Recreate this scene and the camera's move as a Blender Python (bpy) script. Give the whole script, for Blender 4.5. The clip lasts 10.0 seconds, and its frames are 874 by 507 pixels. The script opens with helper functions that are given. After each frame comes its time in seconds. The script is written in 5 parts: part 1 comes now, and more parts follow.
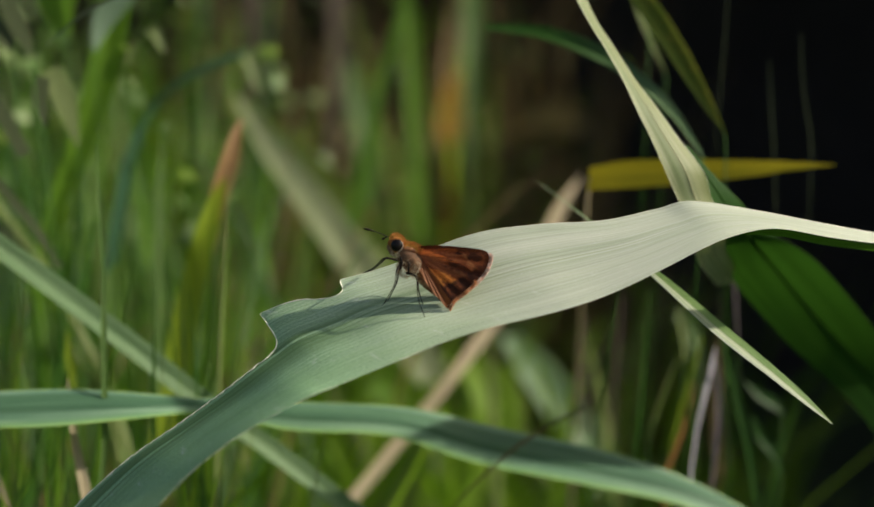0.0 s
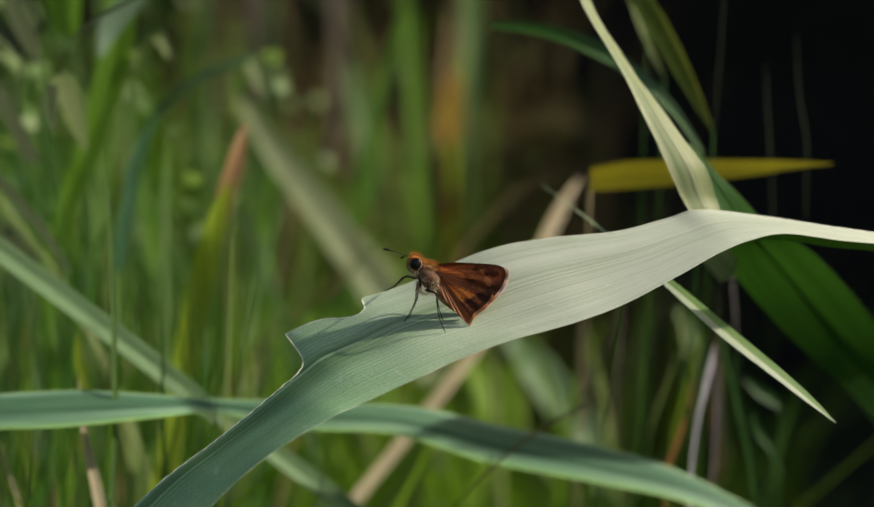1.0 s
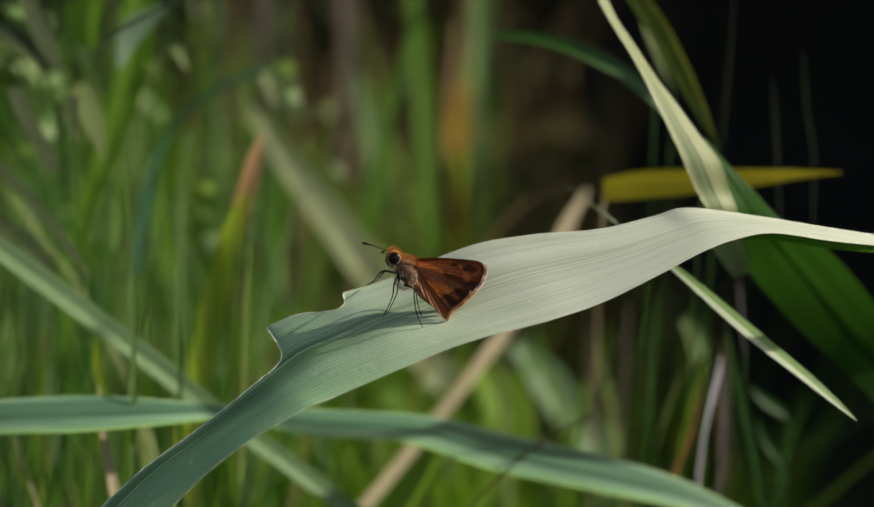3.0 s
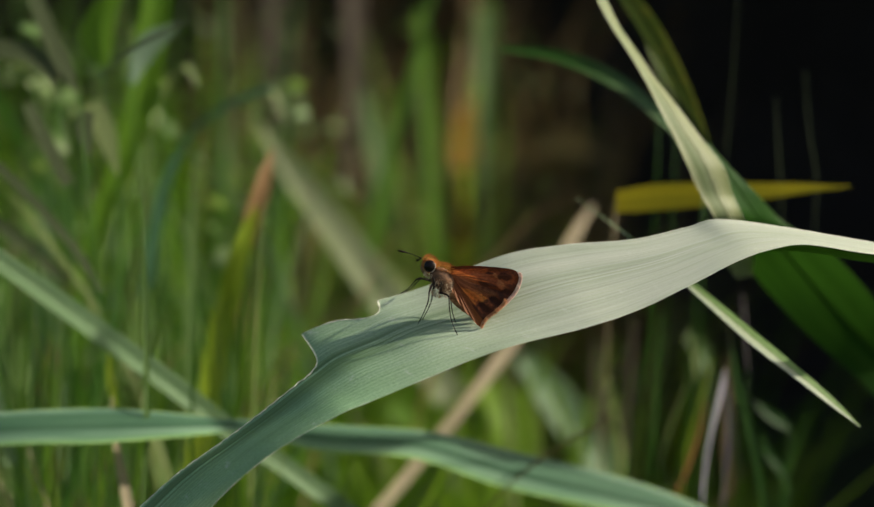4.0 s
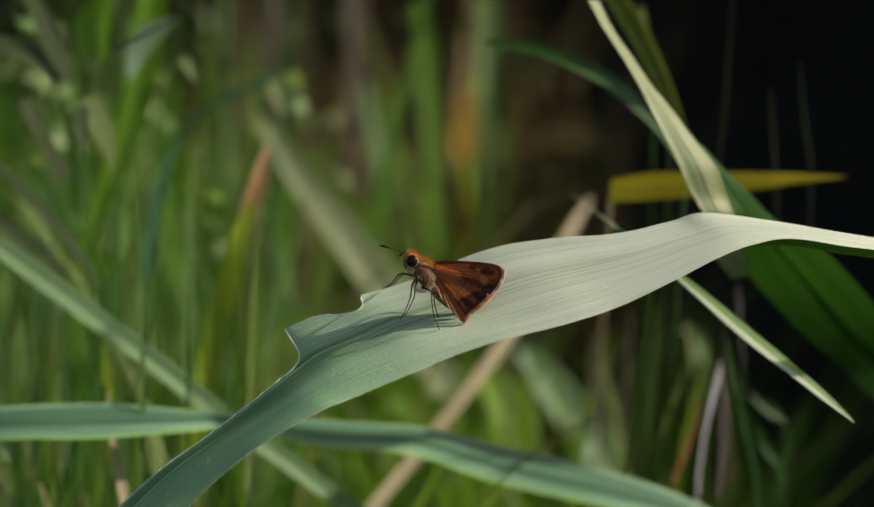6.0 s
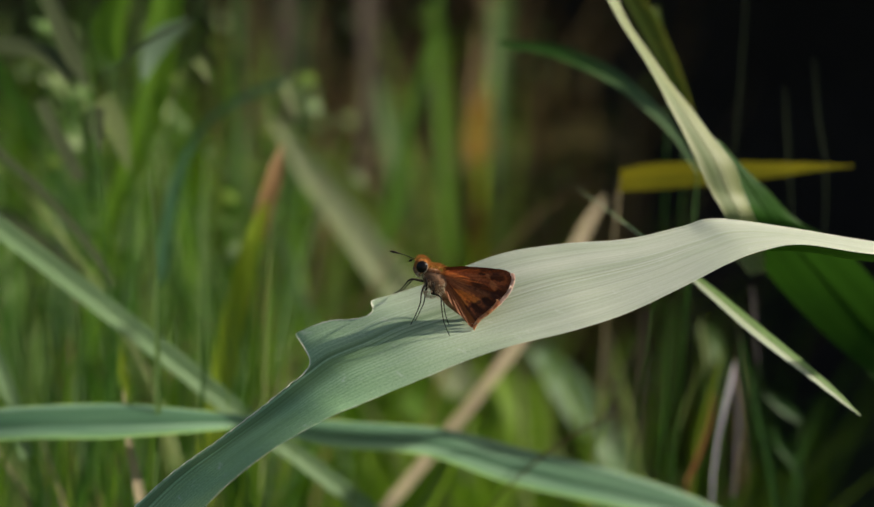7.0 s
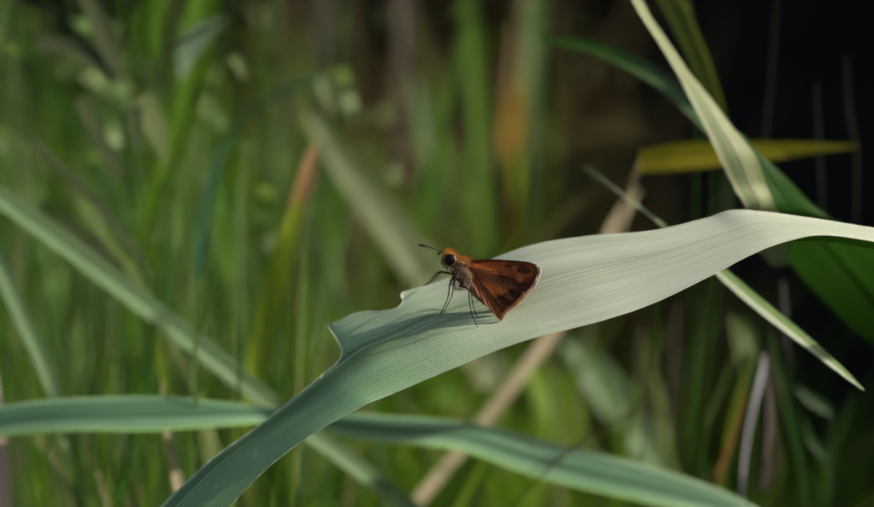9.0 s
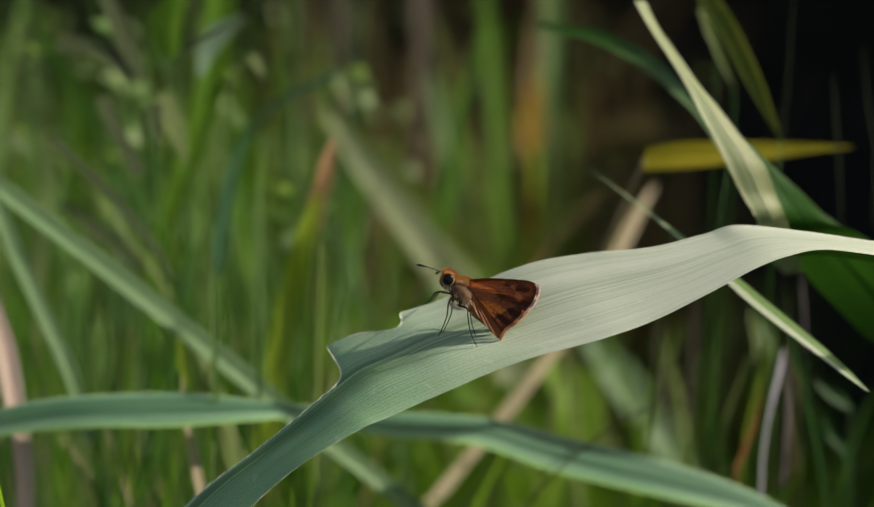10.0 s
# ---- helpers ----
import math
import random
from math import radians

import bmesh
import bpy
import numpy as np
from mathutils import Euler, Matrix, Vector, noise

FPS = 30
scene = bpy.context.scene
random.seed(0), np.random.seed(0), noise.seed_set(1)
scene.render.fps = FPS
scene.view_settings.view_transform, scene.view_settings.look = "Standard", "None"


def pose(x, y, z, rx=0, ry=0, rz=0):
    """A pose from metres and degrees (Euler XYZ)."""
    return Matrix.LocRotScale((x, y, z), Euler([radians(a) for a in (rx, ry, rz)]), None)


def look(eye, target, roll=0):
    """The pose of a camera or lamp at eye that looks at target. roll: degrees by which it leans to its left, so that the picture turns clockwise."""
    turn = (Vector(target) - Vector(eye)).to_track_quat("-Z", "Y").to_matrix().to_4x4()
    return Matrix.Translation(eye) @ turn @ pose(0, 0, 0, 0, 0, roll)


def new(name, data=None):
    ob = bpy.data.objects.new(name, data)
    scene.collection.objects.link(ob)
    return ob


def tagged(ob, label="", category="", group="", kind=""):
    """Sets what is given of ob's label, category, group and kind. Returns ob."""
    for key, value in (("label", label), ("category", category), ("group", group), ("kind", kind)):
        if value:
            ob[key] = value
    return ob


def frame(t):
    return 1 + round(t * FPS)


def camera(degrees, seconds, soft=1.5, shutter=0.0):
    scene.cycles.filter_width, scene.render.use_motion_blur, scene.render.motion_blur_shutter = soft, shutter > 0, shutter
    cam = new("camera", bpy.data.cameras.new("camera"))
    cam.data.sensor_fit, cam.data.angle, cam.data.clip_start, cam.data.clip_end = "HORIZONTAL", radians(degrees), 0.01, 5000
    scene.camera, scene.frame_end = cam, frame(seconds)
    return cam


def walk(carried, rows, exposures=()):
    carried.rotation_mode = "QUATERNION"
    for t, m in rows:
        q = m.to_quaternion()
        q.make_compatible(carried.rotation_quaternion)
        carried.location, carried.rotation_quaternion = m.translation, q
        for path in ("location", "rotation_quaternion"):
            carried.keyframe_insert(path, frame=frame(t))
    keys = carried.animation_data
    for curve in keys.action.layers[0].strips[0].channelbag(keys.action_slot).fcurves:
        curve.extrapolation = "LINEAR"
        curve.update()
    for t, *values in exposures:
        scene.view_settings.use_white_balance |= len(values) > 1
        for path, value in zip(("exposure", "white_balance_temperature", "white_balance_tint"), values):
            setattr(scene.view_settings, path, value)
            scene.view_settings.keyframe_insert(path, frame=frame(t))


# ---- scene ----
# All places below are millimetres to the right of, ahead of and above the first eye, along its first line of sight.
cam = camera(42.1, 10.0, 1.5)
EYE, TILT = 0.5, -14.0
SHOT = pose(0, 0, EYE, TILT)
cam.data.dof.use_dof = True
cam.data.dof.focus_distance = 0.169
cam.data.dof.aperture_fstop = 8.0
ROWS = [
    (0.0, 0.00, 0.00, 0.00, 0.000, 0.000, 0.000),
    (0.5, 0.31, -2.24, 0.12, 0.290, 0.149, 0.340),
    (1.0, -0.37, -3.83, 0.36, 0.048, -0.023, 0.390),
    (1.5, -1.09, -4.34, 0.43, -0.217, -0.027, 0.320),
    (2.0, -1.34, -4.47, 0.74, -0.269, 0.165, 0.100),
    (2.5, -1.59, -5.68, 0.74, 0.001, 0.135, 0.060),
    (4.0, -2.82, -11.32, -0.01, 0.447, 1.235, -0.050),
    (4.5, -2.15, -11.75, 0.04, 0.405, 1.126, -0.100),
    (5.0, -1.53, -11.70, 0.43, 0.201, 0.741, -0.060),
    (6.5, -0.56, -11.99, 0.51, 1.135, 0.793, 0.200),
    (7.0, -0.66, -12.26, 0.44, 1.432, 0.785, 0.200),
    (7.5, -0.49, -12.78, 0.69, 1.661, 0.573, 0.200),
    (8.0, -0.57, -12.83, 0.45, 1.921, 0.338, 0.100),
    (8.5, -0.39, -13.40, 0.55, 2.433, 0.453, 0.100),
    (9.0, 0.52, -15.26, 0.66, 3.296, 0.439, 0.250),
    (9.5, 0.84, -15.72, 0.79, 4.004, 0.353, 0.300),
    (10.0, 1.12, -16.17, 0.14, 4.314, 0.347, 0.500),
]
walk(cam, [(t, SHOT @ pose(x / 1000, y / 1000, z / 1000, 90 + pitch, lean, yaw)) for t, x, y, z, yaw, pitch, lean in ROWS])

# ---- sky and sun ----
world = bpy.data.worlds.new("sky")
scene.world = world
world.use_nodes = True
SUN = Vector((0.84, -0.035, 0.56)).normalized()
sky = world.node_tree.nodes.new("ShaderNodeTexSky")
sky.sky_type, sky.sun_disc = "NISHITA", False
sky.dust_density, sky.ozone_density = 4.0, 0.4
sky.sun_elevation = math.asin(SUN.z)
sky.sun_rotation = math.atan2(SUN.x, SUN.y)
world.node_tree.links.new(sky.outputs[0], world.node_tree.nodes["Background"].inputs[0])
world.node_tree.nodes["Background"].inputs[1].default_value = 0.095
sun = new("sun", bpy.data.lights.new("sun", "SUN"))
sun.data.energy, sun.data.angle, sun.data.color = 5.0, radians(1.2), (1.0, 0.92, 0.79)
sun.matrix_world = look(SUN * 3, (0, 0, 0))
scene.view_settings.exposure = 0.51


# ---- materials ----
def nodes_of(name):
    m = bpy.data.materials.new(name)
    m.use_nodes = True
    return m, m.node_tree.nodes, m.node_tree.links, m.node_tree.nodes["Principled BSDF"], m.node_tree.nodes["Material Output"]


def add(nodes, kind, **values):
    n = nodes.new("ShaderNode" + kind)
    for key, value in values.items():
        n.inputs[key].default_value = value
    return n


def ramp(nodes, stops):
    n = nodes.new("ShaderNodeValToRGB")
    e = n.color_ramp.elements
    while len(e) < len(stops):
        e.new(0.5)
    for one, (at, colour) in zip(e, stops):
        one.position, one.color = at, (*colour, 1)
    return n


def leaf(name, colours, glow, veins=14.0, see=0.35, rough=0.45, gloss=0.15, spots=0.0, spot_colour=(0.3, 0.2, 0.08), island=False, furrow=0.0, start_tint=None, lines=0.7, margins=None):
    """A grass leaf: long soft streaks, fine veins along it, light passing through."""
    m, ns, ln, skin, out = nodes_of(name)
    uv = ns.new("ShaderNodeUVMap")
    stretch = add(ns, "Mapping")
    stretch.inputs["Scale"].default_value = (0.35, 6.0, 1.0)
    ln.new(uv.outputs[0], stretch.inputs[0])
    streak = add(ns, "TexNoise", Scale=1.0, Detail=4.0, Roughness=0.6)
    ln.new(stretch.outputs[0], streak.inputs[0])
    n = len(colours) - 1
    tone = ramp(ns, [(0.3 + 0.4 * i / max(n, 1), c) for i, c in enumerate(colours)])
    source = streak.outputs[0]
    if island:
        geo = ns.new("ShaderNodeNewGeometry")
        half = ns.new("ShaderNodeMath")
        half.operation = "MULTIPLY_ADD"
        half.inputs[1].default_value, half.inputs[2].default_value = 0.55, -0.27
        ln.new(geo.outputs["Random Per Island"], half.inputs[0])
        both = ns.new("ShaderNodeMath")
        both.operation = "ADD"
        ln.new(half.outputs[0], both.inputs[0])
        ln.new(streak.outputs[0], both.inputs[1])
        source = both.outputs[0]
    ln.new(source, tone.inputs[0])
    fine = add(ns, "Mapping")
    fine.inputs["Scale"].default_value = (0.05, veins, 1.0)
    ln.new(uv.outputs[0], fine.inputs[0])
    vein = add(ns, "TexNoise", Scale=2.0, Detail=3.0, Roughness=0.7)
    ln.new(fine.outputs[0], vein.inputs[0])
    line = ramp(ns, [(0.38, (0.55, 0.6, 0.5)), (0.52, (1, 1, 1))])
    ln.new(vein.outputs[0], line.inputs[0])
    mix = ns.new("ShaderNodeMix")
    mix.data_type, mix.blend_type = "RGBA", "MULTIPLY"
    ln.new(tone.outputs[0], mix.inputs["A"])
    ln.new(line.outputs[0], mix.inputs["B"])
    mix.inputs["Factor"].default_value = lines
    colour = mix.outputs["Result"]
    # tint on the leaf's first stretch, fading out along it
    if start_tint:
        part_along = ns.new("ShaderNodeSeparateXYZ")
        ln.new(uv.outputs[0], part_along.inputs[0])
        fade = ns.new("ShaderNodeMapRange")
        fade.interpolation_type = "SMOOTHSTEP"
        fade.inputs["From Min"].default_value, fade.inputs["From Max"].default_value = start_tint[0], start_tint[1]
        ln.new(part_along.outputs[0], fade.inputs["Value"])
        green = ns.new("ShaderNodeMix")
        green.data_type, green.blend_type = "RGBA", "MULTIPLY"
        green.inputs["Factor"].default_value = 1.0
        ln.new(colour, green.inputs["A"])
        green.inputs["B"].default_value = (*start_tint[2], 1)
        tinted = ns.new("ShaderNodeMix")
        tinted.data_type = "RGBA"
        ln.new(fade.outputs[0], tinted.inputs["Factor"])
        ln.new(green.outputs["Result"], tinted.inputs["A"])
        ln.new(colour, tinted.inputs["B"])
        speck_map = add(ns, "Mapping")
        speck_map.inputs["Scale"].default_value = (9.0, 22.0, 1.0)
        ln.new(uv.outputs[0], speck_map.inputs[0])
        speck = add(ns, "TexNoise", Scale=3.0, Detail=3.0, Roughness=0.8)
        ln.new(speck_map.outputs[0], speck.inputs[0])
        fork = ns.new("ShaderNodeSeparateXYZ")
        ln.new(uv.outputs[0], fork.inputs[0])
        drift = ns.new("ShaderNodeMath")
        drift.operation = "MULTIPLY_ADD"
        ln.new(fork.outputs[1], drift.inputs[0])
        drift.inputs[1].default_value = 2 * math.pi * 30
        ln.new(streak.outputs[0], drift.inputs[2])
        ridge = ns.new("ShaderNodeMath")
        ridge.operation = "SINE"
        ln.new(drift.outputs[0], ridge.inputs[0])
        ridge01 = ns.new("ShaderNodeMath")
        ridge01.operation = "MULTIPLY_ADD"
        ridge01.inputs[1].default_value, ridge01.inputs[2].default_value = 0.5, 0.5
        ln.new(ridge.outputs[0], ridge01.inputs[0])
        comb_lines = ramp(ns, [(0.02, (0.50, 0.64, 0.46)), (0.40, (1, 1, 1))])
        ln.new(ridge01.outputs[0], comb_lines.inputs[0])
        strong = ramp(ns, [(0.38, (0.15, 0.15, 0.15)), (0.60, (1, 1, 1))])
        ln.new(vein.outputs[0], strong.inputs[0])
        lined = ns.new("ShaderNodeMix")
        lined.data_type, lined.blend_type = "RGBA", "MULTIPLY"
        calm = ns.new("ShaderNodeMath")
        calm.operation = "MULTIPLY_ADD"
        calm.inputs[1].default_value, calm.inputs[2].default_value = -0.75, 1.0
        ln.new(fade.outputs[0], calm.inputs[0])
        faint = ns.new("ShaderNodeMath")
        faint.operation = "MULTIPLY"
        ln.new(strong.outputs[0], faint.inputs[0])
        ln.new(calm.outputs[0], faint.inputs[1])
        ln.new(faint.outputs[0], lined.inputs["Factor"])
        ln.new(tinted.outputs["Result"], lined.inputs["A"])
        ln.new(comb_lines.outputs[0], lined.inputs["B"])
        grains = ramp(ns, [(0.34, (0.38, 0.48, 0.32)), (0.5, (1.0, 1.0, 1.0)), (0.64, (1.35, 1.3, 1.25))])
        ln.new(speck.outputs[0], grains.inputs[0])
        grainy = ns.new("ShaderNodeMix")
        grainy.data_type, grainy.blend_type = "RGBA", "MULTIPLY"
        less = ns.new("ShaderNodeMath")
        less.operation = "MULTIPLY_ADD"
        less.inputs[1].default_value, less.inputs[2].default_value = -0.6, 0.75
        ln.new(fade.outputs[0], less.inputs[0])
        ln.new(less.outputs[0], grainy.inputs["Factor"])
        ln.new(lined.outputs["Result"], grainy.inputs["A"])
        ln.new(grains.outputs[0], grainy.inputs["B"])
        colour = grainy.outputs["Result"]
    if spots:
        fleck = add(ns, "TexNoise", Scale=5.0, Detail=6.0, Roughness=0.75)
        ln.new(uv.outputs[0], fleck.inputs[0])
        mask = ramp(ns, [(0.62 - 0.1 * spots, (0, 0, 0)), (0.72, (1, 1, 1))])
        ln.new(fleck.outputs[0], mask.inputs[0])
        worn = ns.new("ShaderNodeMix")
        worn.data_type = "RGBA"
        ln.new(mask.outputs[0], worn.inputs["Factor"])
        ln.new(colour, worn.inputs["A"])
        worn.inputs["B"].default_value = (*spot_colour, 1)
        colour = worn.outputs["Result"]
    if furrow:
        cut = ns.new("ShaderNodeSeparateXYZ")
        ln.new(uv.outputs[0], cut.inputs[0])
        near = ramp(ns, [(furrow - 0.22, (0, 0, 0)), (furrow - 0.14, (0.45, 0.45, 0.45)), (furrow - 0.05, (1, 1, 1)), (furrow + 0.05, (1, 1, 1)), (furrow + 0.09, (0.3, 0.3, 0.3)), (furrow + 0.16, (0, 0, 0))])
        ln.new(cut.outputs[1], near.inputs[0])
        grooves = add(ns, "Mapping")
        grooves.inputs["Scale"].default_value = (0.07, 20.0, 1.0)
        ln.new(uv.outputs[0], grooves.inputs[0])
        comb = add(ns, "TexNoise", Scale=1.6, Detail=2.0, Roughness=0.6)
        ln.new(grooves.outputs[0], comb.inputs[0])
        deep = ramp(ns, [(0.45, (0, 0, 0)), (0.53, (0.95, 0.95, 0.95))])
        ln.new(comb.outputs[0], deep.inputs[0])
        both2 = ns.new("ShaderNodeMath")
        both2.operation = "MULTIPLY"
        ln.new(near.outputs[0], both2.inputs[0])
        ln.new(deep.outputs[0], both2.inputs[1])
        worn_off = ns.new("ShaderNodeMath")
        worn_off.operation = "MULTIPLY"
        ln.new(both2.outputs[0], worn_off.inputs[0])
        ln.new(calm.outputs[0], worn_off.inputs[1])
        groove = ns.new("ShaderNodeMix")
        groove.data_type = "RGBA"
        ln.new(worn_off.outputs[0], groove.inputs["Factor"])
        ln.new(colour, groove.inputs["A"])
        groove.inputs["B"].default_value = (0.075, 0.15, 0.045, 1)
        colour = groove.outputs["Result"]
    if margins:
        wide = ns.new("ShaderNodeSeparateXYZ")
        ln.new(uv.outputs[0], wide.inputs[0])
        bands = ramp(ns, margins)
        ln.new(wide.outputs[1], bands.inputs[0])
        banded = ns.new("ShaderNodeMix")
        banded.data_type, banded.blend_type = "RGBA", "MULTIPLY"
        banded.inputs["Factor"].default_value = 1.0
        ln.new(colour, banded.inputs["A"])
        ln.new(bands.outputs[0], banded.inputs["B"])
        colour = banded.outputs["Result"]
    ln.new(colour, skin.inputs["Base Color"])
    skin.inputs["Roughness"].default_value = rough
    skin.inputs["Specular IOR Level"].default_value = gloss
    bump = add(ns, "Bump", Strength=0.36 * lines, Distance=0.0003)
    ln.new(vein.outputs[0], bump.inputs["Height"])
    ln.new(bump.outputs[0], skin.inputs["Normal"])
    through_leaf = add(ns, "BsdfTranslucent")
    tint = ns.new("ShaderNodeMix")
    tint.data_type, tint.blend_type = "RGBA", "MULTIPLY"
    tint.inputs["Factor"].default_value = 1.0
    ln.new(line.outputs[0], tint.inputs["A"])
    tint.inputs["B"].default_value = (*glow, 1)
    ln.new(tint.outputs["Result"], through_leaf.inputs[0])
    share = add(ns, "MixShader")
    share.inputs[0].default_value = see
    ln.new(skin.outputs[0], share.inputs[1])
    ln.new(through_leaf.outputs[0], share.inputs[2])
    ln.new(share.outputs[0], out.inputs[0])
    return m


def plain(name, dark, light, scale=300.0, rough=0.6, strength=0.3, detail=5.0, see=0.0):
    """A solid surface with blotches at two sizes."""
    m, ns, ln, skin, out = nodes_of(name)
    where = ns.new("ShaderNodeTexCoord")
    spot_noise = add(ns, "TexNoise", Scale=scale, Detail=detail, Roughness=0.65)
    ln.new(where.outputs["Object"], spot_noise.inputs[0])
    tone = ramp(ns, [(0.32, dark), (0.68, light)])
    ln.new(spot_noise.outputs[0], tone.inputs[0])
    ln.new(tone.outputs[0], skin.inputs["Base Color"])
    skin.inputs["Roughness"].default_value = rough
    bump = add(ns, "Bump", Strength=strength, Distance=0.3 / scale)
    ln.new(spot_noise.outputs[0], bump.inputs["Height"])
    ln.new(bump.outputs[0], skin.inputs["Normal"])
    if see:
        light_through = add(ns, "BsdfTranslucent")
        ln.new(tone.outputs[0], light_through.inputs[0])
        share = add(ns, "MixShader")
        share.inputs[0].default_value = see
        ln.new(skin.outputs[0], share.inputs[1])
        ln.new(light_through.outputs[0], share.inputs[2])
        ln.new(share.outputs[0], out.inputs[0])
    return m


def wing(name, glow, see=0.3):
    """Wing scales: the pattern laid on the wing, with dust and fine ridges."""
    m, ns, ln, skin, out = nodes_of(name)
    scales = ns.new("ShaderNodeAttribute")
    scales.attribute_name = "scales"
    where = ns.new("ShaderNodeTexCoord")
    grain = add(ns, "TexNoise", Scale=4200.0, Detail=3.0, Roughness=0.7)
    ln.new(where.outputs["Object"], grain.inputs[0])
    dust = ramp(ns, [(0.3, (0.6, 0.6, 0.6)), (0.7, (1.3, 1.25, 1.15))])
    ln.new(grain.outputs[0], dust.inputs[0])
    mul = ns.new("ShaderNodeMix")
    mul.data_type, mul.blend_type = "RGBA", "MULTIPLY"
    mul.inputs["Factor"].default_value = 0.85
    ln.new(scales.outputs[0], mul.inputs["A"])
    ln.new(dust.outputs[0], mul.inputs["B"])
    ln.new(mul.outputs["Result"], skin.inputs["Base Color"])
    skin.inputs["Roughness"].default_value = 0.55
    skin.inputs["Specular IOR Level"].default_value = 0.2
    bump = add(ns, "Bump", Strength=0.4, Distance=0.0001)
    ln.new(grain.outputs[0], bump.inputs["Height"])
    ln.new(bump.outputs[0], skin.inputs["Normal"])
    light = add(ns, "BsdfTranslucent")
    warm = ns.new("ShaderNodeMix")
    warm.data_type, warm.blend_type = "RGBA", "MULTIPLY"
    warm.inputs["Factor"].default_value = 1.0
    ln.new(mul.outputs["Result"], warm.inputs["A"])
    warm.inputs["B"].default_value = (*glow, 1)
    ln.new(warm.outputs["Result"], light.inputs[0])
    share = add(ns, "MixShader")
    share.inputs[0].default_value = see
    ln.new(skin.outputs[0], share.inputs[1])
    ln.new(light.outputs[0], share.inputs[2])
    ln.new(share.outputs[0], out.inputs[0])
    return m


# greener tip: partly leaf colour, partly shade and sheen put into the tint
PALE = leaf("pale_leaf", lines=0.3, gloss=0.35, furrow=0.58, start_tint=(3.5, 8.4, (0.56, 0.88, 0.58)), colours=[(0.44, 0.485, 0.365), (0.53, 0.565, 0.45), (0.59, 0.615, 0.51)], glow=(0.30, 0.42, 0.12), veins=22, see=0.3, rough=0.42, spots=0.25, spot_colour=(0.62, 0.66, 0.55))
# bands put the lit lower edge and the darker upper side into the colour
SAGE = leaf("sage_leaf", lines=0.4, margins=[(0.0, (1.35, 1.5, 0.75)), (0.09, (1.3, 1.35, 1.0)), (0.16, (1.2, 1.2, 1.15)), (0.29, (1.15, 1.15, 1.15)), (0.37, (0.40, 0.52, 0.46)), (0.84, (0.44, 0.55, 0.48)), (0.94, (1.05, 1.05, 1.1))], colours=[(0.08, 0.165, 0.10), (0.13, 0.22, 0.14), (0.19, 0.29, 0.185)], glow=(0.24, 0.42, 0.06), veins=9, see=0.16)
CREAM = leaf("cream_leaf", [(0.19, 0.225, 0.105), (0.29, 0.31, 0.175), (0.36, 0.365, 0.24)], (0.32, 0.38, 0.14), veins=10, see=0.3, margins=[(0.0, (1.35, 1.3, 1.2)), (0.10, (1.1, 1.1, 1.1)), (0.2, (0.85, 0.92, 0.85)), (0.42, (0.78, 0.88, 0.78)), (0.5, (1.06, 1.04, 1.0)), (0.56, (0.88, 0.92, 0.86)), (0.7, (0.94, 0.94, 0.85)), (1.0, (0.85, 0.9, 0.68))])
# leaf green darkened, so that the colour carries the shade at the right
DARKENED = leaf("darkened_leaf", [(0.009, 0.035, 0.004), (0.018, 0.058, 0.007), (0.032, 0.082, 0.012)], (0.04, 0.125, 0.010), veins=8, see=0.27)
DUSTY = leaf("dusty_leaf", [(0.055, 0.105, 0.028), (0.085, 0.145, 0.04), (0.12, 0.18, 0.055)], (0.16, 0.3, 0.03), veins=8, see=0.35)
FROST = leaf("frost_leaf", [(0.105, 0.18, 0.08), (0.15, 0.235, 0.112), (0.19, 0.275, 0.14)], (0.17, 0.33, 0.08), veins=8, see=0.3)
OLIVE = leaf("olive_leaf", [(0.13, 0.19, 0.012), (0.18, 0.25, 0.018), (0.23, 0.30, 0.03)], (0.42, 0.55, 0.02), veins=8, see=0.45)
BEIGE = leaf("beige_leaf", [(0.42, 0.34, 0.21), (0.54, 0.45, 0.30), (0.62, 0.54, 0.38)], (0.5, 0.4, 0.22), veins=8, see=0.3, rough=0.6)
LILAC = leaf("lilac_straw", [(0.56, 0.52, 0.60), (0.70, 0.66, 0.72), (0.80, 0.77, 0.76)], (0.55, 0.5, 0.5), veins=8, see=0.35, rough=0.35, gloss=0.4)
MIST = leaf("mist_leaf", [(0.10, 0.14, 0.042), (0.15, 0.19, 0.06), (0.20, 0.24, 0.085)], (0.22, 0.32, 0.05), veins=8, see=0.35)
WAN = leaf("wan_leaf", [(0.110, 0.150, 0.050), (0.160, 0.200, 0.076), (0.205, 0.245, 0.108)], (0.2, 0.28, 0.05), veins=8, see=0.35)
GREEN = leaf("green_leaf", [(0.03, 0.08, 0.012), (0.045, 0.115, 0.018), (0.07, 0.15, 0.03)], (0.12, 0.28, 0.02), veins=8, see=0.4)
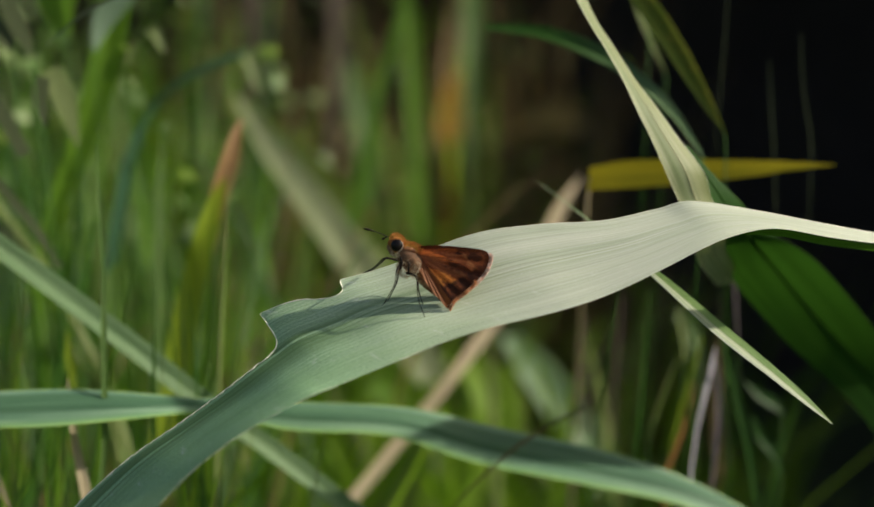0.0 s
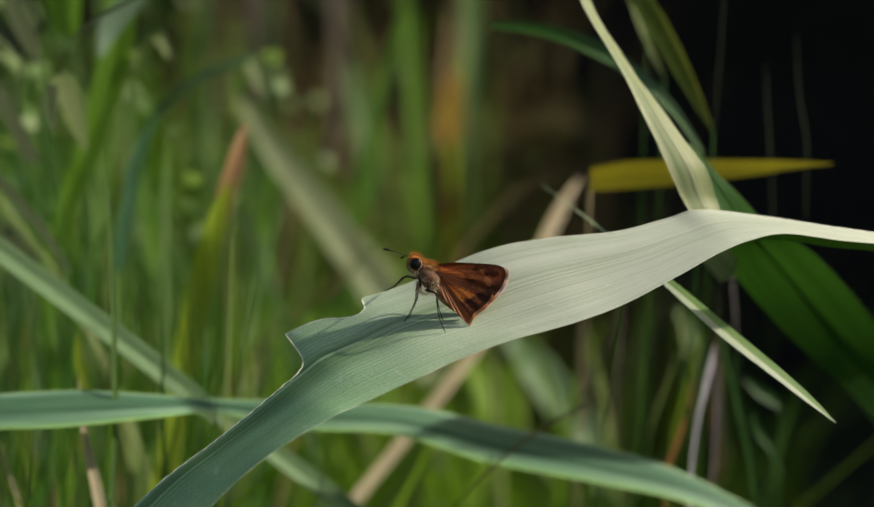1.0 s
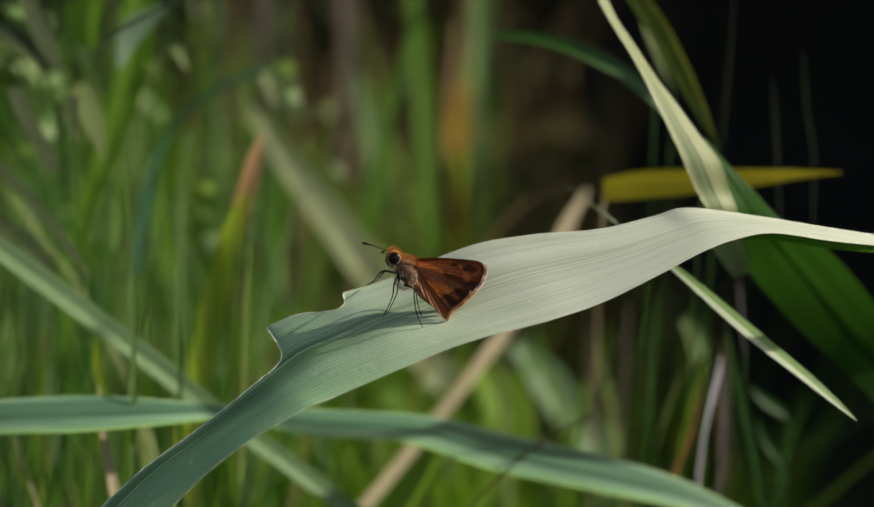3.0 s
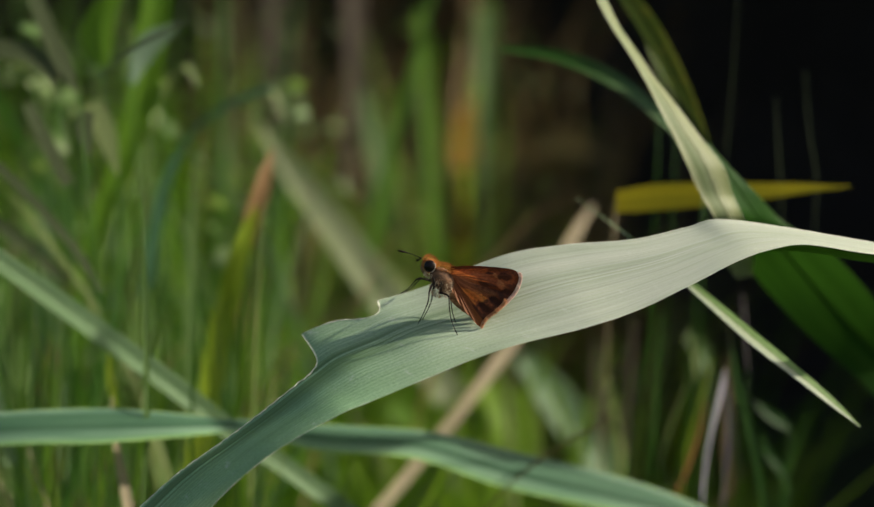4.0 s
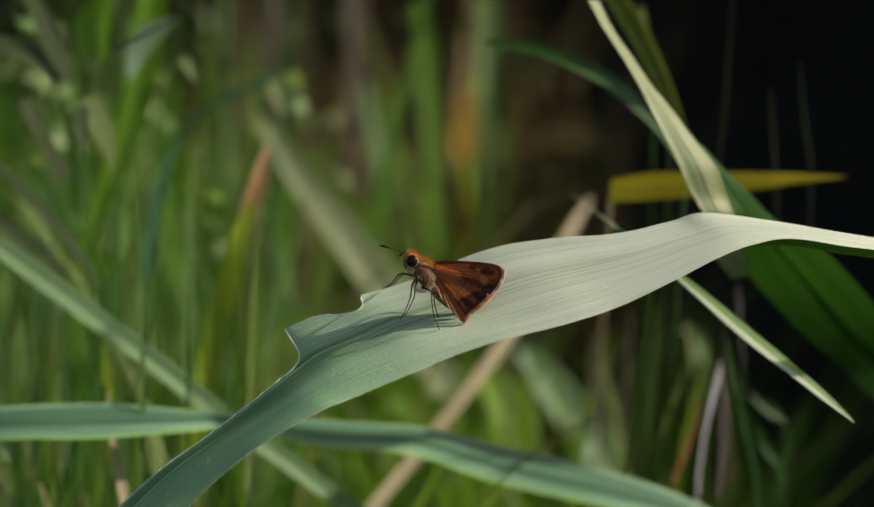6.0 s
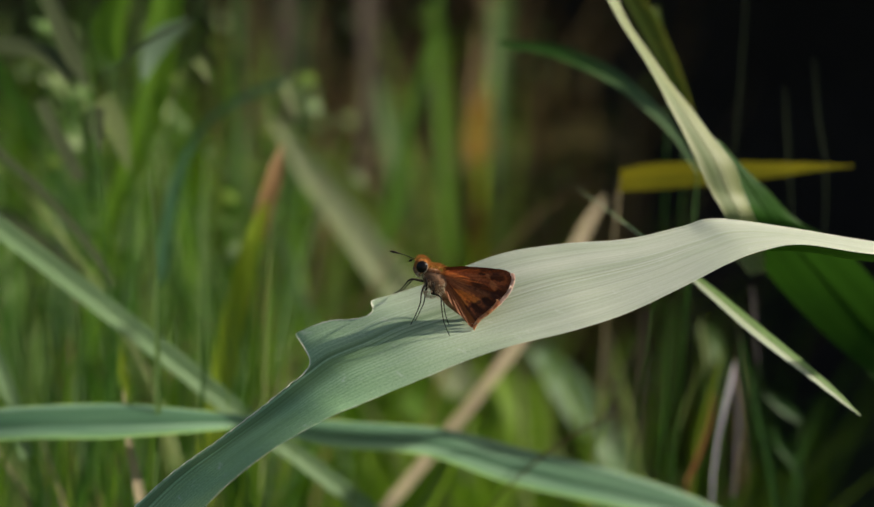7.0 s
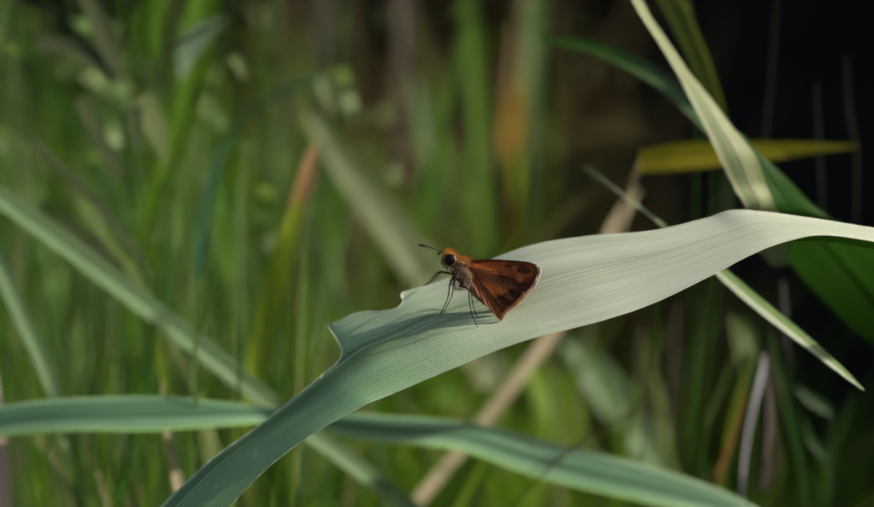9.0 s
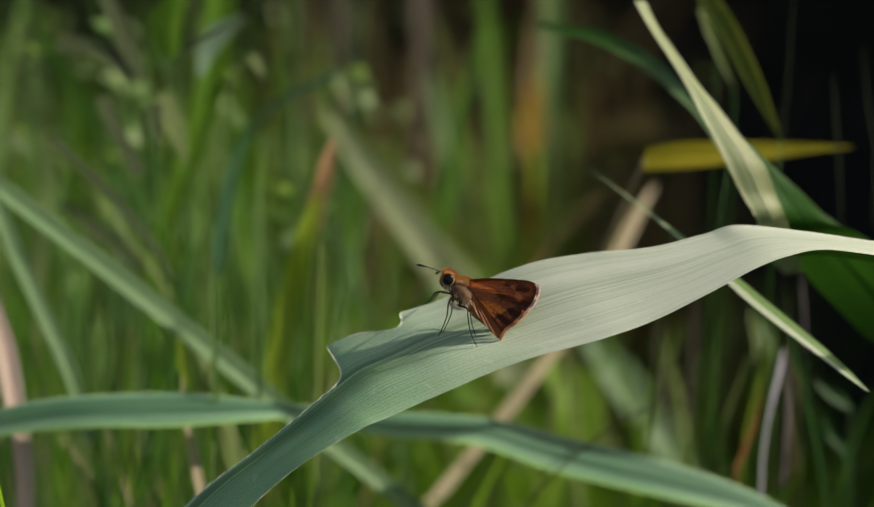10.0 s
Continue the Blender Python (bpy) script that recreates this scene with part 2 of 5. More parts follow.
BRIGHT = leaf("bright_leaf", [(0.06, 0.14, 0.01), (0.10, 0.20, 0.016), (0.14, 0.25, 0.025)], (0.28, 0.5, 0.02), veins=8, see=0.5)
YELLOW = leaf("yellow_leaf", [(0.34, 0.28, 0.018), (0.43, 0.36, 0.025), (0.49, 0.42, 0.045)], (0.46, 0.37, 0.02), veins=8, see=0.4)
OCHRE = leaf("ochre_leaf", [(0.22, 0.10, 0.035), (0.30, 0.14, 0.05), (0.34, 0.18, 0.07)], (0.4, 0.18, 0.05), veins=8, see=0.4)
AMBER = leaf("amber_leaf", [(0.20, 0.12, 0.015), (0.30, 0.18, 0.025), (0.36, 0.23, 0.04)], (0.4, 0.24, 0.03), veins=8, see=0.4)
TINGED = leaf("tinged_leaf", [(0.20, 0.12, 0.05), (0.26, 0.155, 0.07), (0.30, 0.19, 0.09)], (0.3, 0.17, 0.05), veins=8, see=0.35)
DUN = leaf("dun_leaf", [(0.045, 0.038, 0.012), (0.07, 0.058, 0.018), (0.10, 0.08, 0.028)], (0.1, 0.08, 0.02), veins=8, see=0.3)
LEAFY = leaf("leafy", [(0.022, 0.062, 0.008), (0.055, 0.12, 0.015), (0.10, 0.18, 0.036), (0.20, 0.28, 0.12)], (0.17, 0.37, 0.025), veins=6, see=0.42, gloss=0.25, rough=0.4, island=True)
STRAW = leaf("dry_leaf", [(0.30, 0.24, 0.14), (0.40, 0.33, 0.21), (0.50, 0.43, 0.30)], (0.42, 0.34, 0.18), veins=8, see=0.3, rough=0.6)
TEAL = leaf("shaded_leaf", [(0.025, 0.075, 0.035), (0.04, 0.10, 0.05), (0.06, 0.13, 0.065)], (0.05, 0.16, 0.03), veins=8, see=0.25)
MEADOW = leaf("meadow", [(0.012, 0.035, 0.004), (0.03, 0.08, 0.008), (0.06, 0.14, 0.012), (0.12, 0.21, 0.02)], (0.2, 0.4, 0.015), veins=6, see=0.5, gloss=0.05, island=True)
# brighter copy of the meadow green, with sunlight put into the colour
SUNLIT = leaf("sunny_meadow", [(0.06, 0.13, 0.01), (0.11, 0.20, 0.015), (0.17, 0.27, 0.03), (0.26, 0.34, 0.08)], (0.32, 0.56, 0.02), veins=6, see=0.5, gloss=0.1, island=True)
GREY = leaf("grey_leaf", [(0.040, 0.052, 0.022), (0.064, 0.080, 0.036), (0.095, 0.115, 0.056)], (0.08, 0.12, 0.03), veins=8, see=0.25)
SILVER = leaf("silver_leaf", [(0.13, 0.20, 0.115), (0.18, 0.26, 0.17), (0.24, 0.32, 0.23)], (0.18, 0.3, 0.1), veins=8, see=0.3, gloss=0.3, rough=0.4)
BROWN = leaf("brown_stem", [(0.048, 0.038, 0.026), (0.078, 0.062, 0.044), (0.115, 0.092, 0.068)], (0.09, 0.06, 0.04), veins=6, see=0.2, rough=0.7)
MOSS = leaf("moss_leaf", [(0.072, 0.105, 0.016), (0.10, 0.14, 0.022), (0.135, 0.175, 0.034)], (0.16, 0.24, 0.02), veins=8, see=0.35)
ROSE = leaf("rose_straw", [(0.34, 0.24, 0.19), (0.46, 0.35, 0.29), (0.56, 0.45, 0.39)], (0.4, 0.26, 0.2), veins=8, see=0.25, rough=0.6, spots=0.5, spot_colour=(0.07, 0.03, 0.02))
ARCH = leaf("arching_leaf", [(0.075, 0.125, 0.055), (0.105, 0.165, 0.08), (0.14, 0.205, 0.11)], (0.06, 0.13, 0.03), veins=8, see=0.2, gloss=0.05, rough=0.7, start_tint=(1.0, 3.8, (0.24, 0.42, 0.16)))
# broad leaf painted near-black for the shade it hangs in, edge left light
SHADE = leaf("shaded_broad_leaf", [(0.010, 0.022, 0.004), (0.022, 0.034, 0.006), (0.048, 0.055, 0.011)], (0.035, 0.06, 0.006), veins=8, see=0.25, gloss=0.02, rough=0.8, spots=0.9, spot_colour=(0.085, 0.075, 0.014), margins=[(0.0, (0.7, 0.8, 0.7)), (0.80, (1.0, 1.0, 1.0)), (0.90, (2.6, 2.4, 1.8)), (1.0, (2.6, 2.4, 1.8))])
THIN = leaf("striped_leaf", [(0.22, 0.27, 0.14), (0.33, 0.37, 0.23), (0.42, 0.45, 0.33)], (0.28, 0.40, 0.11), veins=10, see=0.25, margins=[(0.0, (1.15, 1.15, 1.4)), (0.45, (1.0, 1.0, 1.0)), (0.60, (0.58, 0.78, 0.42)), (1.0, (0.48, 0.70, 0.34))])
ASH = leaf("ash_leaf", [(0.14, 0.165, 0.08), (0.20, 0.23, 0.12), (0.265, 0.29, 0.165)], (0.22, 0.28, 0.08), veins=8, see=0.3)
MAUVE = leaf("mauve_straw", [(0.11, 0.092, 0.098), (0.16, 0.135, 0.14), (0.22, 0.19, 0.19)], (0.14, 0.11, 0.11), veins=8, see=0.25, rough=0.6)
LIME = plain("lime_rim", (0.22, 0.34, 0.05), (0.36, 0.48, 0.12), 900, 0.6)
# pale colour of blurred glints of light, for the small ovals
GLINT = leaf("glint", [(0.10, 0.17, 0.05), (0.20, 0.28, 0.11), (0.27, 0.33, 0.17)], (0.3, 0.45, 0.08), veins=4, see=0.3, gloss=0.2, rough=0.4, island=True)
LITTER = leaf("litter", [(0.05, 0.03, 0.012), (0.10, 0.065, 0.025), (0.17, 0.12, 0.05), (0.24, 0.18, 0.09)], (0.2, 0.13, 0.04), veins=6, see=0.2, rough=0.7, island=True)
RIM = plain("rim", (0.60, 0.60, 0.44), (0.82, 0.81, 0.64), 2500, 0.7)
TURF = plain("turf", (0.010, 0.014, 0.004), (0.05, 0.065, 0.02), 24, 0.95, 0.8)
# near-black: the deep shade behind the grass is put into this colour
SHADED_SOIL = plain("shaded_soil", (0.006, 0.005, 0.004), (0.024, 0.019, 0.014), 40, 0.95, 0.8)
FUR = plain("fur", (0.30, 0.11, 0.02), (0.55, 0.24, 0.05), 1800, 0.9, 0.8, see=0.4)
PALEFUR = plain("pale_fur", (0.40, 0.33, 0.22), (0.72, 0.64, 0.48), 2200, 0.9, 0.8, see=0.4)
TAWNY = plain("tawny_fur", (0.14, 0.06, 0.025), (0.50, 0.33, 0.18), 2000, 0.9, 0.8, see=0.4)
GREYFUR = plain("grey_fur", (0.03, 0.015, 0.009), (0.20, 0.10, 0.045), 1500, 0.9, 0.9)
DARK = plain("dark_shell", (0.006, 0.004, 0.003), (0.02, 0.013, 0.009), 1500, 0.6)
DARK.node_tree.nodes["Principled BSDF"].inputs["Specular IOR Level"].default_value = 0.1
EYEBALL = plain("eyeball", (0.004, 0.003, 0.003), (0.012, 0.008, 0.006), 900, 0.3, 0.05)
EYEBALL.node_tree.nodes["Principled BSDF"].inputs["Specular IOR Level"].default_value = 0.2
FRINGE = plain("fringe", (0.62, 0.26, 0.08), (0.90, 0.60, 0.36), 1200, 0.8, see=0.65)
PINK = plain("pink_fringe", (0.74, 0.53, 0.42), (0.97, 0.83, 0.73), 1200, 0.8, see=0.65)
WHITE = plain("white_scales", (0.62, 0.50, 0.38), (0.85, 0.80, 0.70), 1200, 0.8, see=0.65)
SCALES = wing("wing_scales", (1.3, 0.95, 0.65), 0.42)


# ---- building helpers ----
def spot(p):
    return SHOT @ (Vector(p) / 1000)


def mesh_of(name, verts, faces, material, uvs=None, smooth=True):
    me = bpy.data.meshes.new(name)
    me.from_pydata([tuple(v) for v in verts], [], faces)
    if uvs is not None:
        layer = me.uv_layers.new(name="UVMap")
        for loop in me.loops:
            layer.data[loop.index].uv = uvs[loop.vertex_index]
    me.materials.append(material)
    me.polygons.foreach_set("use_smooth", [smooth] * len(me.polygons))
    me.update()
    return me


def part(name, me, parent, label=""):
    ob = new(name, me)
    ob.parent = parent
    return tagged(ob, label)


def flow(points):
    """A smooth curve through the given points, 24 steps between two of them."""
    p = [Vector(q) for q in points]
    p = [p[0] * 2 - p[1]] + p + [p[-1] * 2 - p[-2]]
    fine = []
    for i in range(1, len(p) - 2):
        a, b, c, d = p[i - 1:i + 3]
        for k in range(24):
            s = k / 24
            fine.append(0.5 * (2 * b + (c - a) * s + (2 * a - 5 * b + 4 * c - d) * s * s + (3 * b - a - 3 * c + d) * s ** 3))
    fine.append(p[-2])
    return fine


def glide(points, n):
    """n points evenly along a smooth curve through the given ones."""
    fine = flow(points)
    run = [0.0]
    for a, b in zip(fine, fine[1:]):
        run.append(run[-1] + (b - a).length)
    out, j = [], 0
    for i in range(n):
        want = run[-1] * i / (n - 1)
        while j < len(run) - 2 and run[j + 1] < want:
            j += 1
        s = (want - run[j]) / max(run[j + 1] - run[j], 1e-9)
        out.append(fine[j].lerp(fine[j + 1], min(max(s, 0), 1)))
    return out


def loft(edges, n, across, bow, wave=0.0, cut=None, seed=0):
    """A leaf between two smooth edges: rows of points (millimetres) and their uv. bow: how far the middle sinks, of the width. cut: what is left of the width at each station."""
    fine_a, fine_b = flow([a for a, b in edges]), flow([b for a, b in edges])
    run = [0.0]
    for (a, b), (c, d) in zip(zip(fine_a, fine_b), zip(fine_a[1:], fine_b[1:])):
        run.append(run[-1] + ((c + d) / 2 - (a + b) / 2).length)
    grid, uv, j, line = [], [], 0, []
    for i in range(n):
        want = run[-1] * i / (n - 1)
        while j < len(run) - 2 and run[j + 1] < want:
            j += 1
        s = min(max((want - run[j]) / max(run[j + 1] - run[j], 1e-9), 0), 1)
        line.append((fine_a[j].lerp(fine_a[j + 1], s), fine_b[j].lerp(fine_b[j + 1], s), (j + s) / 24, want))
    for i, (a, b, station, want) in enumerate(line):
        before, after = line[max(i - 1, 0)], line[min(i + 1, n - 1)]
        along, side = after[0] + after[1] - before[0] - before[1], b - a
        normal = side.cross(along).normalized() if side.length > 1e-6 else Vector((0, 0, 1))
        most = cut(station) if cut else 1.0
        row, row_uv = [], []
        for j2 in range(across + 1):
            v = most * j2 / across
            dip = bow * side.length * max(0.0, 1 - abs(2 * v - 1)) ** 1.4
            rip = wave * side.length * noise.noise(Vector((want / 14, v * 2.2, seed * 3.7)))
            row.append(a + side * v + normal * (dip + rip))
            row_uv.append((want / 10, v))
        grid.append(row)
        uv.append(row_uv)
    return grid, uv


def sheet(name, grid, uv, material, origin):
    n, k = len(grid), len(grid[0])
    verts = [spot(p) - origin for row in grid for p in row]
    uvs = [q for row in uv for q in row]
    faces = [(i * k + j, i * k + j + 1, (i + 1) * k + j + 1, (i + 1) * k + j) for i in range(n - 1) for j in range(k - 1)]
    return mesh_of(name, verts, faces, material, uvs)


def tube_data(points, radii, sides=6, squash=1.0):
    """Verts and faces of a round rod through points, in the points' own units."""
    verts, faces = [], []
    pts = [Vector(p) for p in points]
    for i, p in enumerate(pts):
        along = (pts[min(i + 1, len(pts) - 1)] - pts[max(i - 1, 0)]).normalized()
        side = along.cross(Vector((0.13, 0.91, 0.2))).normalized()
        up = side.cross(along)
        for j in range(sides):
            a = 2 * math.pi * j / sides
            verts.append(p + (side * math.cos(a) + up * math.sin(a) * squash) * radii[i])
    for i in range(len(pts) - 1):
        for j in range(sides):
            k = (j + 1) % sides
            faces.append((i * sides + j, i * sides + k, (i + 1) * sides + k, (i + 1) * sides + j))
    faces.append(tuple(range(sides))[::-1])
    faces.append(tuple(range((len(pts) - 1) * sides, len(pts) * sides)))
    return verts, faces


def rod(name, points, radii, material, origin, sides=6, squash=1.0):
    verts, faces = tube_data(points, radii, sides, squash)
    return mesh_of(name, [spot(v) - origin for v in verts], faces, material)


def plant(name, label, at, category="grass", group=""):
    """The empty at a plant's root, which carries its blades and stems."""
    ob = new(name)
    ob.empty_display_size = 0.005
    ob.location = spot(at)
    return tagged(ob, label, category, group)


def blade(root, edges, material, bow=0.08, n=60, across=8, wave=0.0, rib=None, rib_width=0.35, rim=None, cut=None, rib_at=0.5, hem=0.07, seed=0, name="blade", label=""):
    """One blade on its plant, and where they show, its midrib and its two pale margins."""
    grid, uv = loft(edges, n, across, bow, wave, cut, seed)
    base = root.location
    ob = part(name, sheet(name, grid, uv, material, base), root, label)
    if rib:
        line = []
        for row, row_uv in zip(grid, uv):
            k = min(rib_at / row_uv[-1][1] * across, across - 0.01)
            line.append(row[int(k)].lerp(row[int(k) + 1], k % 1))
        part("midrib", rod("midrib", line, [rib_width * min(1.0, (row[-1] - row[0]).length / 6) for row in grid], rib, base, 6), ob, "midrib along the blade")
    if rim:
        for j, thick in zip((0, -1), hem if isinstance(hem, tuple) else (hem, hem)):
            line = [row[j] for row in grid]
            part("margin", rod("margin", line, [thick * (0.75 + 0.7 * noise.noise(p * 1.3)) * (0.4 if cut and q[-1][1] > 0.99 else 1.0) for p, q in zip(line, uv)], rim, base, 5), ob, "pale hairy margin")
    return ob


def ground_under(p):
    """The place on the ground straight below a place."""
    w = spot(p)
    return tuple((SHOT.inverted() @ Vector((w.x, w.y, -0.03))) * 1000)


def stalk(root, top, thick, material, lean=(0, 0, 0)):
    """The culm that carries a blade, from its lower end down to the ground."""
    foot = Vector(ground_under(Vector(top) + Vector(lean)))
    line = glide([top, Vector(top).lerp(foot, 0.12) + Vector(lean) * 0.5, Vector(top).lerp(foot, 0.5) + Vector(lean) * 0.6, foot], 14)
    part("stalk", rod("stalk", line, [thick / 2 * (1 + 0.5 * i / 13) for i in range(14)], material, root.location, 7), root)


def strip(centre, widths, lean):
    """Edges for a ribbon along a centre line; lean: the direction across it."""
    side = Vector(lean).normalized()
    return [(tuple(Vector(c) - side * w / 2), tuple(Vector(c) + side * w / 2)) for c, w in zip(centre, widths)]


# ---- ground and bank ----
def relief(name, rows, cols, place, material):
    verts = [place(i / (rows - 1), j / (cols - 1)) for i in range(rows) for j in range(cols)]
    faces = [(i * cols + j, i * cols + j + 1, (i + 1) * cols + j + 1, (i + 1) * cols + j) for i in range(rows - 1) for j in range(cols - 1)]
    return new(name, mesh_of(name, verts, faces, material))


def soil_at(s, t):
    x, y = (s * 2 - 1), (t * 2 - 1)
    x, y = 400 * abs(x) ** 5 * math.copysign(1, x), 400 * abs(y) ** 5 * math.copysign(1, y)
    rough = 0.05 * noise.fractal(Vector((x * 3, y * 3, 0)), 1.0, 2.0, 4)
    return (x, y, rough * min(1.0, 4 / (abs(x) + abs(y) + 1)) - 0.02)


tagged(relief("ground", 121, 121, soil_at, TURF), "dark mossy soil under dense grass", "ground", kind="structure")


def shade_bank_at(s, t):
    """An added bank that blocks sun and sky: it curls round behind the grass and up its sunny side, hollow under its
    top.
    """
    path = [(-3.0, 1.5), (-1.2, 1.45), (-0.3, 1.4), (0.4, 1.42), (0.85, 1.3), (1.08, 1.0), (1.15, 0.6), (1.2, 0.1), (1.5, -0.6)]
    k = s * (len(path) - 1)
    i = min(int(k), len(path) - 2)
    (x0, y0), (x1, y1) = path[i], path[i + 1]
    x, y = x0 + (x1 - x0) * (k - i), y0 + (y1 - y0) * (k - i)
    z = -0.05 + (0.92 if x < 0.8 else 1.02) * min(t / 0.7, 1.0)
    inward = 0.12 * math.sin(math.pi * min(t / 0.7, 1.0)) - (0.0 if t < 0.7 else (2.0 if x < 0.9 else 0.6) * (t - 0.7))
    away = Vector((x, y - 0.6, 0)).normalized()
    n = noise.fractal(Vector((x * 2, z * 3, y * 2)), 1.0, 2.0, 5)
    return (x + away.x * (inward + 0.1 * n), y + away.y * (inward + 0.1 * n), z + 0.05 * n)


tagged(relief("shade_bank", 110, 44, shade_bank_at, SHADED_SOIL), "added near-black bank that blocks light and closes the view", "earth bank", kind="structure")

# ---- the skipper's blade ----
PERCH = (-2.2, 163.0, -7.7)


def bites(s):
    """How much of the width caterpillars have left, from the blade's tip to its base."""
    stops = ((0.0, 0.625), (3.9, 0.625), (4.2, 0.645), (4.5, 0.70), (4.7, 0.80), (4.85, 0.90), (4.98, 1.0), (5.7, 0.985), (6.0, 0.955), (6.25, 0.885), (6.5, 0.86), (6.75, 0.855), (6.93, 0.89), (7.08, 1.0), (99.0, 1.0))
    for (a, va), (b, vb) in zip(stops, stops[1:]):
        if s <= b:
            k = (s - a) / (b - a)
            return min(1.0, va + (vb - va) * k + (0.008 * noise.noise(Vector((s * 9, 0, 0))) + 0.009 * noise.noise(Vector((s * 34, 3, 0))) if va < 1 else 0))
    return 1.0


main_blade = plant("grass_plant", "broad pale grey-green grass blade with chewed edge", PERCH, group="near grass")
tip_half = [
    ((-47.1, 149.0, -44.3), (-67.9, 172.0, -42.0)),
    ((-35.5, 151.0, -32.2), (-51.3, 172.0, -28.9)),
    ((-27.5, 152.0, -25.0), (-41.3, 172.0, -22.6)),
    ((-18.3, 153.0, -19.9), (-35.3, 171.0, -16.9)),
    ((-14.5, 154.0, -18.2), (-29.8, 171.0, -12.2)),
    ((-10.0, 155.0, -16.4), (-26.5, 170.5, -9.0)),
    ((-4.5, 156.0, -14.4), (-20.4, 170.0, -6.4)),
    ((0.1, 157.0, -12.7), (-15.2, 170.0, -4.0)),
    ((8.2, 158.0, -10.1), (-7.1, 171.0, -1.7)),
    ((17.6, 159.0, -7.9), (5.5, 171.0, 2.9)),
]
base_half = [
    ((25.0, 161.0, -5.6), (14.8, 171.0, 4.4)),
    ((32.5, 163.0, -2.2), (24.8, 171.0, 5.0)),
    ((39.4, 165.0, 1.1), (33.4, 172.0, 6.8)),
    ((44.8, 167.0, 2.9), (38.5, 172.0, 7.9)),
    ((50.7, 169.0, 3.7), (48.9, 173.0, 6.5)),
    ((60.5, 172.0, 2.3), (61.5, 175.0, 4.3)),
    ((74.8, 178.0, 0.8), (75.6, 180.0, 2.2)),
    ((92.8, 186.0, -1.4), (93.8, 188.0, 0.0)),
    ((137.5, 205.0, -10.6), (138.8, 207.0, -9.5)),
    ((189.5, 225.0, -33.7), (190.4, 226.0, -33.0)),
]
blade(main_blade, tip_half + base_half, PALE, bow=0.02, n=560, across=26, wave=0.02, rim=RIM, cut=bites, hem=(0.03, 0.11))

blade(main_blade, [
    ((45.0, 171.0, 2.9), (45.0, 171.0, 3.0)),
    ((52.3, 173.0, 2.6), (51.7, 171.0, 3.7)),
    ((60.1, 176.0, 1.3), (59.1, 173.0, 2.5)),
    ((69.5, 180.0, 0.4), (68.3, 177.0, 1.5)),
    ((83.6, 186.0, -0.6), (82.7, 184.0, 0.1)),
], GREEN, bow=0.05, n=40, across=5, name="underside", label="dark green underside near the base")

stalk(main_blade, (190.4, 226.0, -33.4), 2.6, CREAM)

# ---- the skipper ----
skipper = new("skipper_butterfly")
skipper.empty_display_size = 0.005
skipper.location = spot(PERCH)
tagged(skipper, "small orange-brown skipper butterfly resting with closed wings", "butterfly")
TURN3 = SHOT.to_3x3()


HEADING = 0.08


def own(name, verts, faces, material, uvs=None, slant=True):
    """A mesh in the skipper's space, from millimetres; its head points away from the viewer, its wing tips towards him."""
    verts = [Vector(v) for v in verts]
    if slant:
        verts = [Vector((v.x, v.y - HEADING * (v.x - 4.0), v.z)) for v in verts]
    return mesh_of(name, [TURN3 @ (v / 1000) for v in verts], faces, material, uvs)


def egg(name, centre, axes, turn, material, rings=14, sides=18, rough=0.05, taper=0.0):
    """A rounded body; turn: degrees about the line of sight."""
    verts, faces, c = [], [], Vector(centre)
    r = Matrix.Rotation(radians(turn), 3, "Y")
    for i in range(rings + 1):
        a = math.pi * i / rings
        for j in range(sides):
            b = 2 * math.pi * j / sides
            k = math.sin(a) * (1 + taper * math.cos(a))
            v = Vector((-math.cos(a) * axes[0], k * math.cos(b) * axes[1], k * math.sin(b) * axes[2]))
            v *= 1 + rough * noise.noise(v * 3.1 + c)
            verts.append(c + r @ v)
    for i in range(rings):
        for j in range(sides):
            k = (j + 1) % sides
            faces.append((i * sides + j, i * sides + k, (i + 1) * sides + k, (i + 1) * sides + j))
    return own(name, verts, faces, material)


def tuft(name, centre, axes, turn, count, length, material, back, seed):
    """Short hairs standing on a rounded body and combed back."""
    rnd = random.Random(seed)
    verts, faces, c = [], [], Vector(centre)
    r = Matrix.Rotation(radians(turn), 3, "Y")
    for _ in range(count):
        a, b = math.acos(rnd.uniform(-0.95, 0.95)), rnd.uniform(0, 2 * math.pi)
        d = Vector((math.cos(a), math.sin(a) * math.cos(b), math.sin(a) * math.sin(b)))
        p = c + r @ Vector((d.x * axes[0], d.y * axes[1], d.z * axes[2]))
        way = (r @ d + Vector(back) + Vector([rnd.uniform(-0.35, 0.35) for _ in range(3)])).normalized()
        side = way.cross(Vector((rnd.uniform(-1, 1), rnd.uniform(-1, 1), rnd.uniform(-1, 1)))).normalized() * 0.028
        n = len(verts)
        verts += [p - side - d * 0.04, p + side - d * 0.04, p + way * length * rnd.uniform(0.5, 1.1)]
        faces.append((n, n + 1, n + 2))
    return own(name, verts, faces, material)


